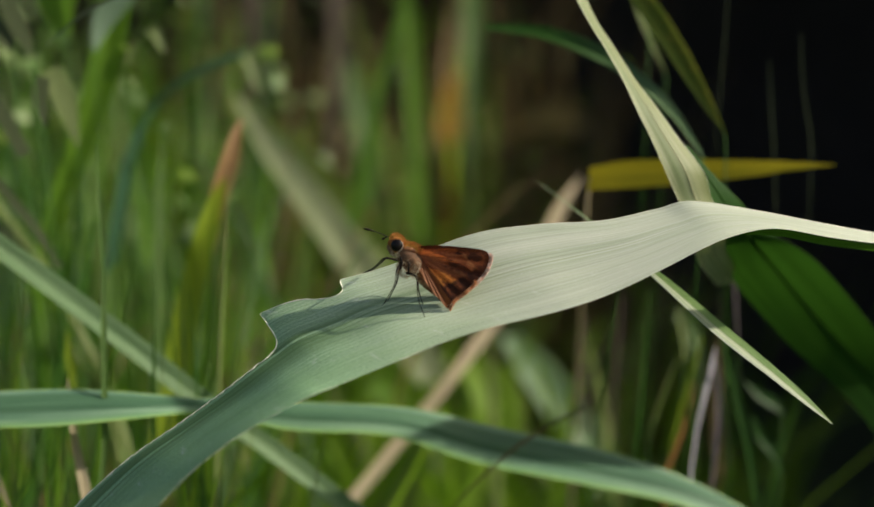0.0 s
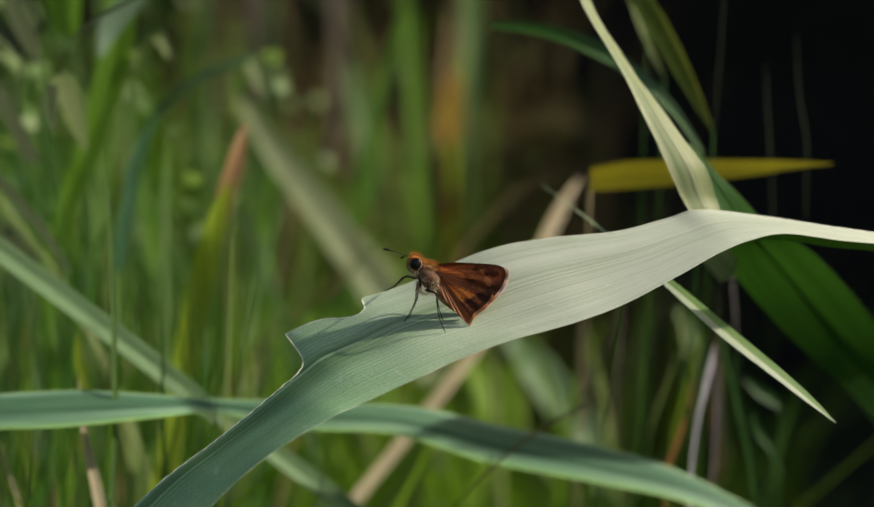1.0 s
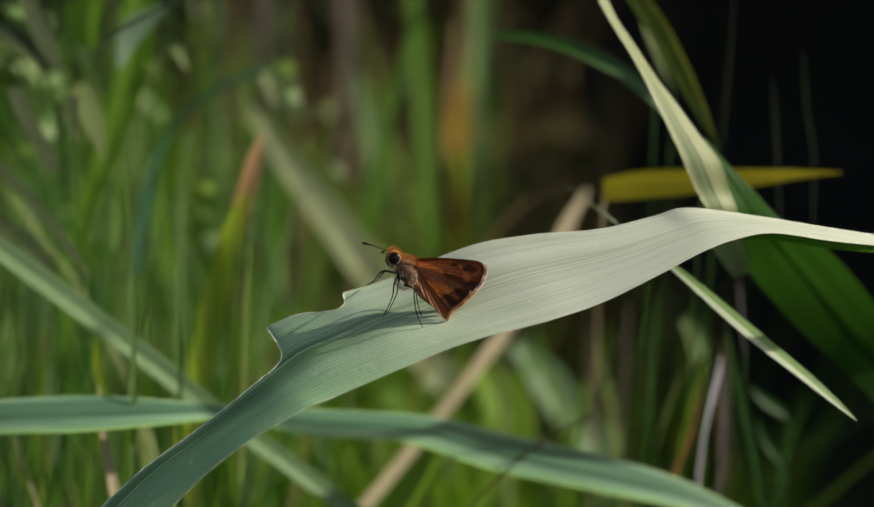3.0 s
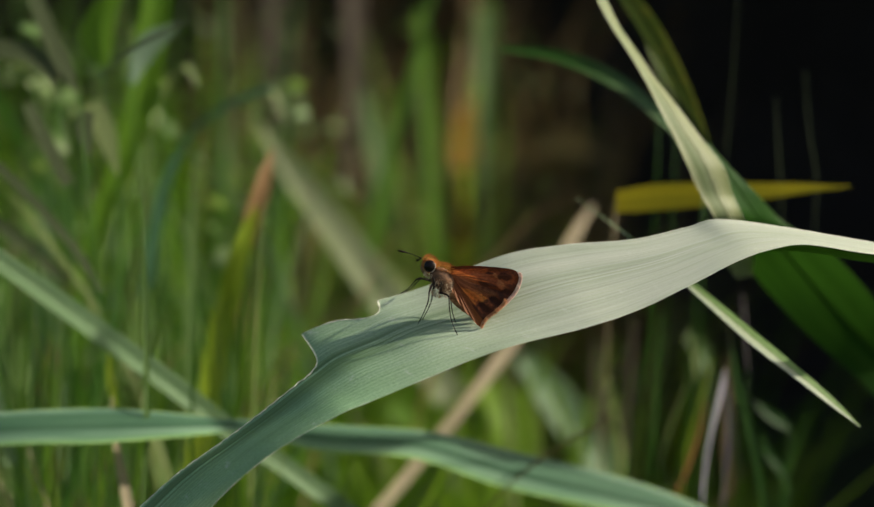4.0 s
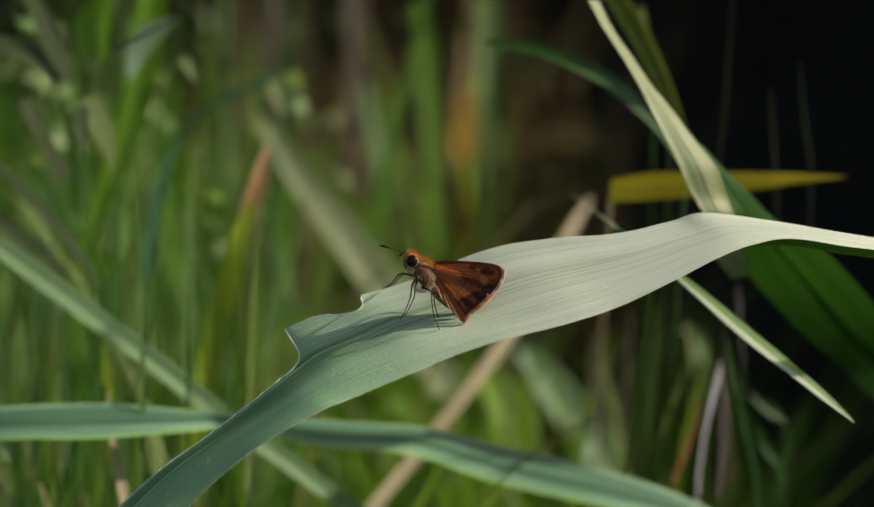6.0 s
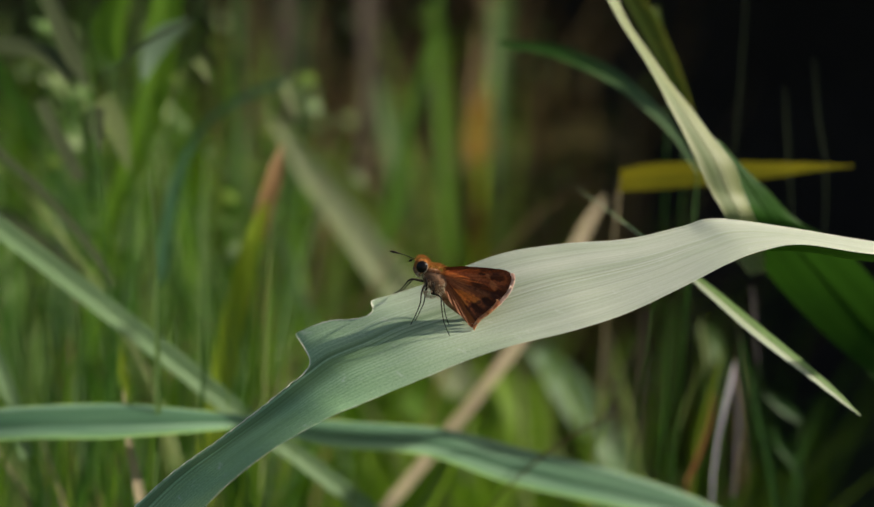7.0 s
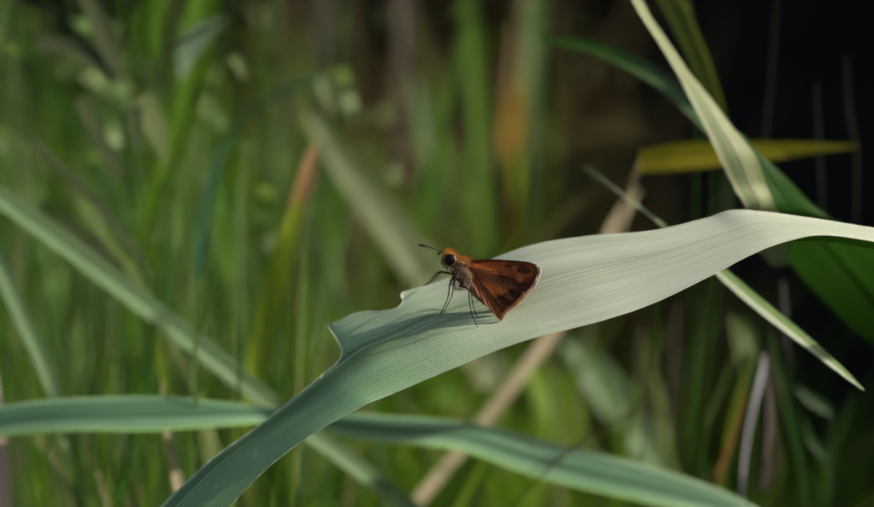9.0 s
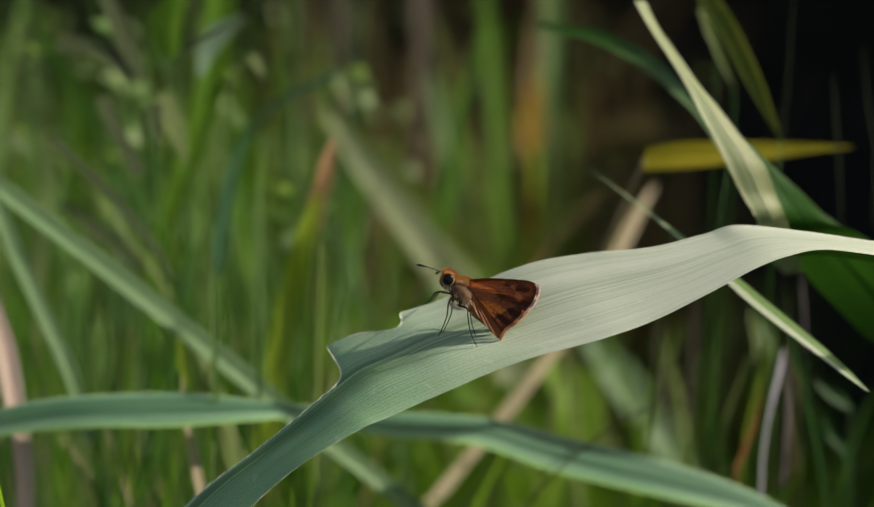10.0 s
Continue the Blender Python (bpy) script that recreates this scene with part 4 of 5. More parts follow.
behind("pale hooked leaf tip", WAN, ((-56.5, 300.0, 40.6), (-55.0, 300.0, 49.1), (-50.2, 300.0, 52.7), (-46.8, 300.0, 43.0)), (1.44, 4.00, 4.80, 1.92), (0.6, 0.3, 0.7), stem=0.3)
behind("pale curled leaf behind the stems", WAN, ((-68.5, 250.0, 41.2), (-66.6, 250.0, 46.4), (-62.5, 250.0, 49.1), (-60.1, 250.0, 44.5)), (1.23, 2.7, 2.95, 0.98), (0.6, 0.3, 0.7), stem=0.3)
behind("bright green grass blade standing", BRIGHT, ((-15.1, 520.0, 126.4), (-11.7, 520.0, 93.2), (-9.9, 518.0, 59.8), (-8.1, 516.0, 31.7), (-6.1, 514.0, 6.3)), (5, 8, 9, 8, 6), (1, 0.3, 0))
behind("dull green grass blade standing", DUSTY, ((18.1, 560.0, 136.1), (17.6, 560.0, 114.1), (16.7, 558.0, 94.5), (15.8, 556.0, 69.6), (15.2, 554.0, 42.2)), (12, 12, 9, 6, 4), (1, 0.3, 0))
behind("silvery grass blade standing", DUSTY, ((-42.9, 560.0, 94.8), (-38.2, 560.0, 75.6), (-33.4, 558.0, 50.7), (-35.2, 556.0, 25.9), (-39.2, 554.0, -4.1)), (5.4, 12.6, 14.4, 12.6, 8.1), (1, 0.3, 0))
behind("pinkish brown dry stem standing upright", BROWN, ((-56.0, 640.0, 197.9), (-55.3, 640.0, 159.1), (-54.5, 640.0, 123.6), (-55.7, 640.0, 85.0), (-58.8, 640.0, 52.8)), (11.44, 12.31, 11.00, 9.67, 5.72), (1, 0.3, 0))
behind("pale brown dry stem standing upright", BROWN, ((-104.2, 660.0, 204.0), (-104.7, 660.0, 164.0), (-105.2, 660.0, 127.4), (-106.3, 660.0, 92.5)), (9.72, 10.37, 9.72, 6.48), (1, 0.3, 0))
behind("ochre withered grass blade standing", AMBER, ((11.7, 640.0, 102.7), (10.4, 640.0, 89.9), (8.5, 640.0, 77.0), (7.2, 640.0, 62.6)), (7.54, 16.09, 17.59, 10.06), (1, 0.3, 0.2))
behind("yellowing grass blade far back", DUN, ((54.5, 760.0, 85.8), (76.9, 760.0, 93.3), (95.3, 758.0, 89.3), (108.0, 756.0, 79.8)), (7.20, 19.20, 19.20, 7.20), (0.2, 0.3, 1))
behind("green grass blade leaning", BRIGHT, ((-46.2, 420.0, -21.6), (-29.5, 418.0, -38.0), (-9.0, 416.0, -56.2), (13.4, 414.0, -78.2)), (14.0, 16.0, 16.0, 14.0), (0.8, 0.3, 0.6))
behind("bright green grass blade bending", SUNLIT, ((9.1, 330.0, -30.0), (15.6, 330.0, -38.1), (18.7, 328.0, -49.1), (15.4, 326.0, -61.6), (8.9, 324.0, -74.0)), (8.0, 14.0, 15.0, 13.0, 10.0), (1, 0.3, 0.2))
behind("silvery green grass blade hanging", FROST, ((23.5, 380.0, -27.0), (32.8, 380.0, -38.2), (41.9, 378.0, -51.0), (50.9, 376.0, -63.7), (56.2, 374.0, -78.0)), (6.0, 12.0, 13.0, 12.0, 10.0), (0.9, 0.3, 0.4))
behind("pale lilac dry straw standing", LILAC, ((55.4, 226.0, -18.7), (54.7, 226.0, -22.9), (53.5, 226.0, -27.8), (52.1, 226.0, -33.6), (50.7, 226.0, -42.5)), (0.22, 1.01, 0.98, 0.75, 0.45), (1, 0.3, 0.2))
behind("rusty dry grass blade standing", OCHRE, ((51.7, 228.0, -25.7), (50.3, 228.0, -32.8), (48.3, 228.0, -38.6), (45.8, 228.0, -44.5)), (0.30, 0.98, 1.50, 1.35), (1, 0.3, 0.3))
behind("grey dry straw standing", LITTER, ((84.5, 340.0, -24.2), (84.1, 340.0, -37.6), (83.1, 338.0, -50.6), (83.5, 336.0, -66.8)), (0.75, 1.00, 1.00, 0.75), (1, 0.3, 0.1))
behind("beige dry sheath hanging", STRAW, ((-64.8, 199.4, -22.0), (-64.2, 199.4, -28.8), (-63.0, 199.4, -35.7), (-61.3, 198.4, -41.9), (-59.9, 197.2, -47.9)), (0.23, 0.95, 1.63, 1.85, 1.41), (1, 0.3, 0.1))
behind("small pointed yellow-green leaf", OLIVE, ((-70.4, 216.0, -14.9), (-69.8, 216.0, -21.0), (-68.8, 216.0, -26.1)), (0.4, 1.9, 0.6), (1, 0.3, 0.1), stem=0.4)
behind("thin tan dry stalk", STRAW, ((-85.5, 214.0, -33.7), (-83.9, 214.0, -38.9), (-82.0, 214.0, -44.1), (-80.1, 214.0, -50.4)), (0.2, 0.5, 0.55, 0.6), (1, 0.3, 0.1), stem=0.4)
behind("thin bent dry stalk", STRAW, ((-96.0, 216.0, -35.5), (-92.9, 216.0, -40.1), (-90.2, 216.0, -44.3), (-88.4, 216.0, -50.9)), (0.2, 0.45, 0.5, 0.5), (1, 0.3, 0.1), stem=0.4)
behind("pinkish dry grass stem with dark joint", ROSE, ((-103.9, 200.0, -4.9), (-100.6, 200.0, -15.8), (-97.7, 199.0, -28.8), (-96.0, 198.0, -38.4), (-95.6, 198.0, -51.4)), (2.54, 3.91, 3.71, 3.52, 3.52), (1, 0.3, 0.1))
behind("blue-green grass blade leaning", FROST, ((-112.7, 212.0, 25.3), (-105.6, 212.0, 7.3), (-98.3, 212.0, -8.8), (-92.4, 212.0, -22.0), (-88.0, 212.0, -36.9)), (3.12, 3.33, 3.33, 2.91, 2.5), (0.9, 0.3, 0.3), stem=0.3)
behind("thin dark dry twig in the grass", DUN, ((29.4, 209.5, -27.5), (22.2, 209.5, -30.8), (14.9, 208.5, -35.3), (7.8, 207.6, -41.2), (1.6, 207.6, -47.9)), (0.48, 0.96, 1.32, 1.56, 1.80), (0.5, 0.3, 0.8))
behind("slender pale dry grass stem", DUSTY, ((-59.2, 197.0, 18.9), (-58.5, 197.0, 9.2), (-58.0, 197.0, -1.5), (-57.5, 196.0, -14.0), (-57.1, 195.0, -29.2), (-57.7, 195.0, -42.6)), (0.24, 0.60, 0.72, 0.96, 0.96, 0.96), (1, 0.3, 0))
behind("grey-green grass blade hanging to a point", GREY, ((-93.6, 229.4, 67.8), (-88.5, 229.4, 54.5), (-84.6, 229.4, 45.8), (-81.5, 229.4, 39.1)), (3.24, 3.64, 3.84, 0.24), (0.9, 0.3, 0.4), stem=0.3, bow=0.03)
behind("thin pale grass blade rising", GREY, ((-72.2, 203.0, 34.6), (-67.2, 203.0, 39.7), (-61.4, 203.0, 44.0), (-51.9, 203.0, 48.7)), (0.52, 2.09, 2.09, 1.03), (0.5, 0.3, 0.8), stem=0.3, bow=0.03)
behind("grey broken grass blade", GREY, ((-101.8, 229.4, 49.5), (-93.3, 229.4, 48.0), (-88.6, 229.4, 45.3), (-86.0, 229.4, 42.1)), (4.13, 4.59, 4.59, 3.68), (0.2, 0.3, 0.9), stem=0.3, bow=0.03)
behind("pale green leaf hanging", WAN, ((-79.9, 235.4, 38.2), (-77.1, 235.4, 31.4), (-74.4, 235.4, 22.3)), (4.40, 4.70, 0.58), (1, 0.3, 0.3), stem=0.3, bow=0.03)
behind("pale green leaf hanging", GREY, ((-74.4, 214.0, 33.3), (-74.9, 214.0, 28.8), (-73.8, 214.0, 23.9)), (2.79, 2.98, 0.37), (1, 0.3, -0.2), stem=0.3, bow=0.03)
behind("grey-green grass blade leaning", GREY, ((-91.9, 229.4, 37.1), (-87.6, 229.4, 28.2), (-83.2, 229.4, 19.7)), (2.54, 3.19, 2.76), (0.9, 0.3, 0.4), stem=0.3, bow=0.03)
behind("brown dry blade on the grass", GREY, ((-113.2, 258.5, 15.3), (-102.4, 258.5, 7.3), (-93.0, 258.5, -0.8)), (2.54, 3.81, 2.54), (0.6, 0.3, 0.8), stem=0.3)
behind("grey-green grass blade leaning low", GREY, ((-100.2, 223.3, 27.1), (-88.3, 223.3, 15.8), (-79.5, 223.3, 5.6), (-74.1, 223.3, -3.0)), (1.88, 2.01, 2.01, 1.61), (0.7, 0.3, 0.7), stem=0.3, bow=0.03)
behind("green grass blade in the shade", DARKENED, ((58.4, 232.0, -15.2), (59.7, 232.0, -22.7), (61.8, 232.0, -31.4), (63.7, 232.0, -40.2), (65.3, 232.0, -50.7)), (0.57, 1.48, 1.59, 1.59, 1.48), (1, 0.2, 0.3), stem=0.4)
behind("small curled green leaf in the shade", DARKENED, ((65.2, 240.0, -27.1), (68.1, 240.0, -29.7), (70.8, 240.0, -31.4), (73.1, 240.0, -33.4)), (0.56, 2.12, 2.83, 0.71), (0.7, 0.3, 0.7), stem=0.3)
behind("pale bluish leaf in the shade", DARKENED, ((66.8, 240.0, -34.3), (68.3, 240.0, -38.5), (71.2, 240.0, -42.2), (72.9, 240.0, -46.4)), (0.71, 2.12, 2.12, 0.56), (0.8, 0.2, 0.6), stem=0.3)
behind("thin green blade in the shade", GREEN, ((81.9, 255.0, -30.7), (79.6, 255.0, -38.2), (76.2, 254.0, -46.8), (72.8, 253.0, -59.0)), (0.3, 0.8, 0.9, 0.9), (1, 0.2, 0.3))
behind("dry straw lying across others", LITTER, ((51.7, 236.0, -52.7), (56.5, 237.0, -48.3), (60.9, 238.0, -43.8), (64.1, 239.0, -40.5)), (0.5, 1.3, 1.2, 0.3), (0.8, 0.3, 0.6))
behind("mauve dry straw standing", MAUVE, ((57.7, 236.0, -20.7), (58.4, 236.0, -28.4), (58.5, 236.0, -34.9), (57.9, 236.0, -41.4), (57.2, 236.0, -49.1)), (0.37, 0.84, 1.02, 0.84, 0.56), (1, 0.3, 0.1), stem=0.4)
behind("small pale leaf behind the straw", DUSTY, ((63.5, 300.0, -15.5), (67.2, 300.0, -19.9), (69.1, 299.0, -25.7)), (2.2, 5.0, 2.2), (0.8, 0.3, 0.5))
behind("thin yellow-green blade standing", OLIVE, ((56.3, 240.0, -17.1), (54.3, 240.0, -24.2), (51.7, 239.0, -32.3), (49.2, 238.0, -40.3)), (0.3, 0.9, 1.0, 0.9), (1, 0.2, 0.2))
behind("slender green stem in the shade", GREEN, ((44.1, 236.0, -7.1), (43.4, 236.0, -18.1), (42.6, 236.0, -30.3), (41.3, 236.0, -43.6)), (0.37, 0.74, 0.98, 1.10), (1, 0.2, 0.2), stem=0.3)
behind("slender green stem in the shade", MIST, ((50.9, 240.0, -20.9), (49.4, 240.0, -25.8), (47.3, 240.0, -31.4), (44.7, 240.0, -39.4)), (0.25, 0.62, 0.87, 0.87), (1, 0.2, 0.2), stem=0.3)
behind("slender grey stem leaning", GREY, ((37.8, 244.0, -14.9), (35.1, 244.0, -22.5), (32.0, 244.0, -28.8), (28.7, 244.0, -36.3)), (0.38, 0.76, 0.89, 0.89), (1, 0.2, 0.2), stem=0.3)
behind("pale bract on a thin stem", WAN, ((53.4, 250.0, -11.4), (54.4, 250.0, -16.6), (54.9, 250.0, -21.7), (54.3, 250.0, -24.3)), (0.52, 2.07, 1.56, 0.39), (1, 0.2, 0.2), stem=0.3)
behind("thin straw with a pinkish sheen", MAUVE, ((60.0, 230.0, -3.4), (60.5, 230.0, -8.2), (60.8, 230.0, -14.1), (61.3, 230.0, -20.0)), (0.17, 0.50, 0.42, 0.17), (1, 0.2, 0.2), stem=0.2)
behind("dull mauve stem standing", BROWN, ((47.1, 290.0, -10.3), (46.4, 290.0, -22.1), (45.5, 290.0, -34.0), (44.8, 290.0, -47.3)), (0.74, 1.34, 1.34, 1.04), (1, 0.2, 0.2), stem=0.8)
behind("dull mauve stem standing", BROWN, ((41.3, 320.0, -17.9), (40.6, 320.0, -27.6), (41.8, 320.0, -40.7), (42.4, 320.0, -52.0)), (0.82, 1.64, 1.80, 1.31), (1, 0.2, 0.2), stem=0.8)
behind("olive grass blade in the shade", MOSS, ((41.1, 236.0, 57.6), (42.0, 236.0, 51.4), (44.7, 236.0, 44.1), (47.6, 236.0, 37.3)), (1.23, 1.96, 1.47, 0.25), (1, 0.2, 0.2), stem=0.3)
behind("small pale leaf in the shade", MIST, ((39.3, 232.0, 54.3), (41.3, 232.0, 49.4), (43.4, 232.0, 45.2)), (0.36, 1.09, 0.24), (1, 0.2, -0.3), stem=0.3)

# ---- upright stems, a few to each tuft ----
rnd = random.Random(7)
for c in range(9):
    cx, cd = -190 + 15 * c, rnd.uniform(250, 400)
    root = plant("grass_tuft", "tuft of slender upright green grass stems", ground_under((cx * cd / 300, cd, -150 * cd / 300)), group="grass tufts")
    for i in range(9):
        x, d = cx + rnd.uniform(-14, 14), cd + rnd.uniform(-40, 40)
        k = d / 300
        lean, w = rnd.uniform(-28, 36), rnd.choice((0.5, 0.8, 1.2, 1.8, 3.2)) * k
        x *= k
        top = rnd.uniform(-20, 42) * k
        centre = [(x + lean * s + 9 * math.sin(2 * s + i), d + rnd.uniform(-4, 4), -140 * k + (top + 140 * k) * s) for s in (0, 0.25, 0.5, 0.75, 0.92, 1)]
        blade(root, strip([ground_under(centre[0])] + centre, [w, w, w, w * 0.9, w * 0.75, w * 0.45, 0.1], (1, rnd.uniform(-0.6, 0.6), 0)), rnd.choice((GREEN, GREEN, BRIGHT, DUSTY, STRAW)), bow=0.2, n=24, across=4, name="stem")
for c in range(7):
    cx, cd = -100 + 10 * c, rnd.uniform(204, 216)
    k = cd / 200
    root = plant("grass_tuft", "tuft of thin wiry grass stems, green and dry", ground_under((cx * k, cd, -100 * k)), group="wiry tufts")
    for i in range(9):
        x, d = (cx + rnd.uniform(-9, 9)) * k, cd + rnd.uniform(-1, 14)
        lean, w, top = rnd.uniform(-17, 20), rnd.choice((0.2, 0.3, 0.45, 0.7, 1.1)), rnd.uniform(-30, 16) * k
        base_z = -100 * k
        centre = [(x + lean * s + 3 * math.sin(2.4 * s + i), d, base_z + (top - base_z) * s) for s in (0, 0.3, 0.6, 0.85, 1)]
        blade(root, strip([ground_under(centre[0])] + centre, [w, w, w, w * 0.85, w * 0.55, 0.06], (1, rnd.uniform(-0.6, 0.6), 0)), rnd.choice((BRIGHT, DUSTY, GREEN, MIST, GREEN)), bow=0.2, n=20, across=3, name="stem")
for c in range(9):
    cx, cd = -75 + 14 * c, rnd.uniform(300, 440)
    k = cd / 300
    root = plant("grass_tuft", "low tuft of bright green bending grass blades", ground_under((cx * k, cd, -125 * k)), group="low tufts")
    for i in range(7):
        x, d = (cx + rnd.uniform(-8, 8)) * k, cd + rnd.uniform(-25, 25)
        lean, w, top = rnd.uniform(-34, 34) * k, rnd.uniform(2.5, 8.0) * k, rnd.uniform(-58, -8) * k
        base_z = -125 * k
        centre = [(x + lean * s * s, d - 14 * s, base_z + (top - base_z) * (s * 1.5 - 0.5 * s * s)) for s in (0, 0.3, 0.6, 0.85, 1)]
        blade(root, strip([ground_under(centre[0])] + centre, [w, w * 0.6, w, w * 0.9, w * 0.5, 0.1], (1, rnd.uniform(-0.5, 0.5), rnd.uniform(-0.4, 0.4))), rnd.choice((SUNLIT, SUNLIT, BRIGHT, MIST)), bow=0.2, n=20, across=4)
for c in range(6):
    cx, cd = -130 + 20 * c, rnd.uniform(240, 330)
    k = cd / 300
    root = plant("grass_tuft", "tangle of thin arching grass blades", ground_under((cx * k, cd, -120 * k)), group="tangled tufts")
    for i in range(9):
        x, d = (cx + rnd.uniform(-16, 16)) * k, cd + rnd.uniform(-25, 25)
        lean, w, top = rnd.uniform(-75, 75) * k, rnd.uniform(0.7, 2.6) * k, rnd.uniform(-45, 50) * k
        base_z, droop = -120 * k, rnd.uniform(0, 0.45)
        centre = [(x + lean * s * s, d + 20 * s * math.sin(i), base_z + (top - base_z) * (s * (1 + droop) - droop * s ** 3)) for s in (0, 0.25, 0.5, 0.7, 0.88, 1)]
        blade(root, strip([ground_under(centre[0])] + centre, [w, w, w, w, w * 0.8, w * 0.5, 0.08], (1, rnd.uniform(-0.8, 0.8), rnd.uniform(-0.3, 0.3))), rnd.choice((DUSTY, GREEN, MIST, BRIGHT, LITTER, FROST)), bow=0.2, n=24, across=3)
curled = plant("grass_tuft", "fine curled grass blades under the low blade", ground_under((-80, 190, -90)), group="wiry tufts")
for i in range(16):
    x, d = -104 + 4.2 * i + rnd.uniform(-3, 3), rnd.uniform(186, 199)
    lean, w, top, curl = rnd.uniform(-22, 22), rnd.choice((0.35, 0.5, 0.8, 1.3)), rnd.uniform(-44, -31), rnd.uniform(0.0, 0.5)
    centre = [(x + lean * s * s, d, -90 + (top + 90) * (s * (1 + curl) - curl * s ** 3)) for s in (0, 0.3, 0.55, 0.75, 0.9, 1)]
    blade(curled, strip([ground_under(centre[0])] + centre, [w, w, w, w, w * 0.8, w * 0.5, 0.05], (1, rnd.uniform(-0.6, 0.6), 0.2)), rnd.choice((BRIGHT, SUNLIT, FROST, OLIVE)), bow=0.2, n=24, across=3)
hair_root = plant("dry_grass", "fine dry grass hairs hanging in the shade", (68, 225, 45), "dry grass")
for line, wide in ((((58.3, 225.0, 60.2), (57.1, 225.0, 43.8), (56.1, 225.0, 32.1), (54.9, 225.0, 19.3)), 0.2),
    (((65.9, 225.0, 38.0), (66.3, 225.0, 28.6), (66.8, 225.0, 19.3), (67.2, 225.0, 6.5)), 0.28),
    (((72.0, 225.0, 43.8), (72.8, 225.0, 31.0), (74.2, 225.0, 21.7), (73.7, 225.0, 6.6)), 0.26),
    (((56.0, 225.0, -7.4), (56.4, 225.0, -17.8), (57.1, 225.0, -30.5), (58.0, 225.0, -42.0)), 0.45),):
    blade(hair_root, strip(line, [wide * 0.4, wide, wide, wide * 0.6], (1, 0, 0)), GREY, n=16, across=2, name="hair")
cx, cd = 80, rnd.uniform(300, 400)
root = plant("grass_tuft", "tuft of green and dry grass in the shade", ground_under((cx * cd / 300, cd, -150 * cd / 300)), group="shaded tufts")
for i in range(5):
    x, d = cx + rnd.uniform(-14, 14), cd + rnd.uniform(-25, 25)
    lean = rnd.uniform(-25, 25)
    top = rnd.uniform(-85, -45) * d / 300
    centre = [(x * d / 300 + lean * s * s, d, -140 * d / 300 + (top + 140 * d / 300) * s) for s in (0, 0.3, 0.6, 0.85, 1)]
    w = rnd.uniform(1, 3)
    blade(root, strip([ground_under(centre[0])] + centre, [w, w, w, w * 0.8, w * 0.5, 0.1], (1, rnd.uniform(-0.6, 0.6), 0)), rnd.choice((GREEN, TEAL, DUSTY, LITTER)), bow=0.2, n=20, across=4)


def thicket(name, clumps, each, region, heights, width, material, seed, label, lean=0.35, spread=0.035):
    """Clumps of blades rooted in the ground, in one mesh; region: x and y ranges in metres."""
    r = np.random.RandomState(seed)
    verts, faces, uvs = [], [], []
    for _ in range(clumps):
        cx, cy, tall = r.uniform(*region[0]), r.uniform(*region[1]), r.uniform(*heights)
        for _ in range(each):
            x, y, h, w = cx + r.normal() * spread, cy + r.normal() * spread, tall * r.uniform(0.7, 1.1), r.uniform(*width)
            a, f = r.uniform(0, 2 * math.pi), r.uniform(0, 2 * math.pi)
            dx, dy = math.cos(a) * lean * r.uniform(0.1, 1), math.sin(a) * lean * r.uniform(0.1, 1)
            n = len(verts)
            for k in range(8):
                s = k / 7
                half = w / 2 * (1 - s ** 3) + 0.0002
                c = Vector((x + dx * h * s * s, y + dy * h * s * s, h * (s - 0.25 * s * s * (abs(dx) + abs(dy)))))
                side = Vector((math.cos(f + s), math.sin(f + s), 0.1)) * half
                verts += [c - side, c + side]
                uvs += [(s * 8, 0.0), (s * 8, 1.0)]
            faces += [(n + 2 * k, n + 2 * k + 1, n + 2 * k + 3, n + 2 * k + 2) for k in range(7)]
    return tagged(new(name, mesh_of(name, verts, faces, material, uvs)), label, "grass", kind="stuff")


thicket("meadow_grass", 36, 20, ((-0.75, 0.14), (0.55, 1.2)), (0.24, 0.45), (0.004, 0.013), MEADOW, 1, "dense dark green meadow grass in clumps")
thicket("sunny_grass", 28, 9, ((-0.6, 0.02), (0.42, 1.0)), (0.22, 0.50), (0.004, 0.012), SUNLIT, 4, "meadow grass painted brighter green to look sunlit", spread=0.018)
thicket("low_grass", 60, 16, ((-0.5, 0.2), (0.36, 0.9)), (0.18, 0.36), (0.003, 0.008), SUNLIT, 2, "short bright green grass near the ground")
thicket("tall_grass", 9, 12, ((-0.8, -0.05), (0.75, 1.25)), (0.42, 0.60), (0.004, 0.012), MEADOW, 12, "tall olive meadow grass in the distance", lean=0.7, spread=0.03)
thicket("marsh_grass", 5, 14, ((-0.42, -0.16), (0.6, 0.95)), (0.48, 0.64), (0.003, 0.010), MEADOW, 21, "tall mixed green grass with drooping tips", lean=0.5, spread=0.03)
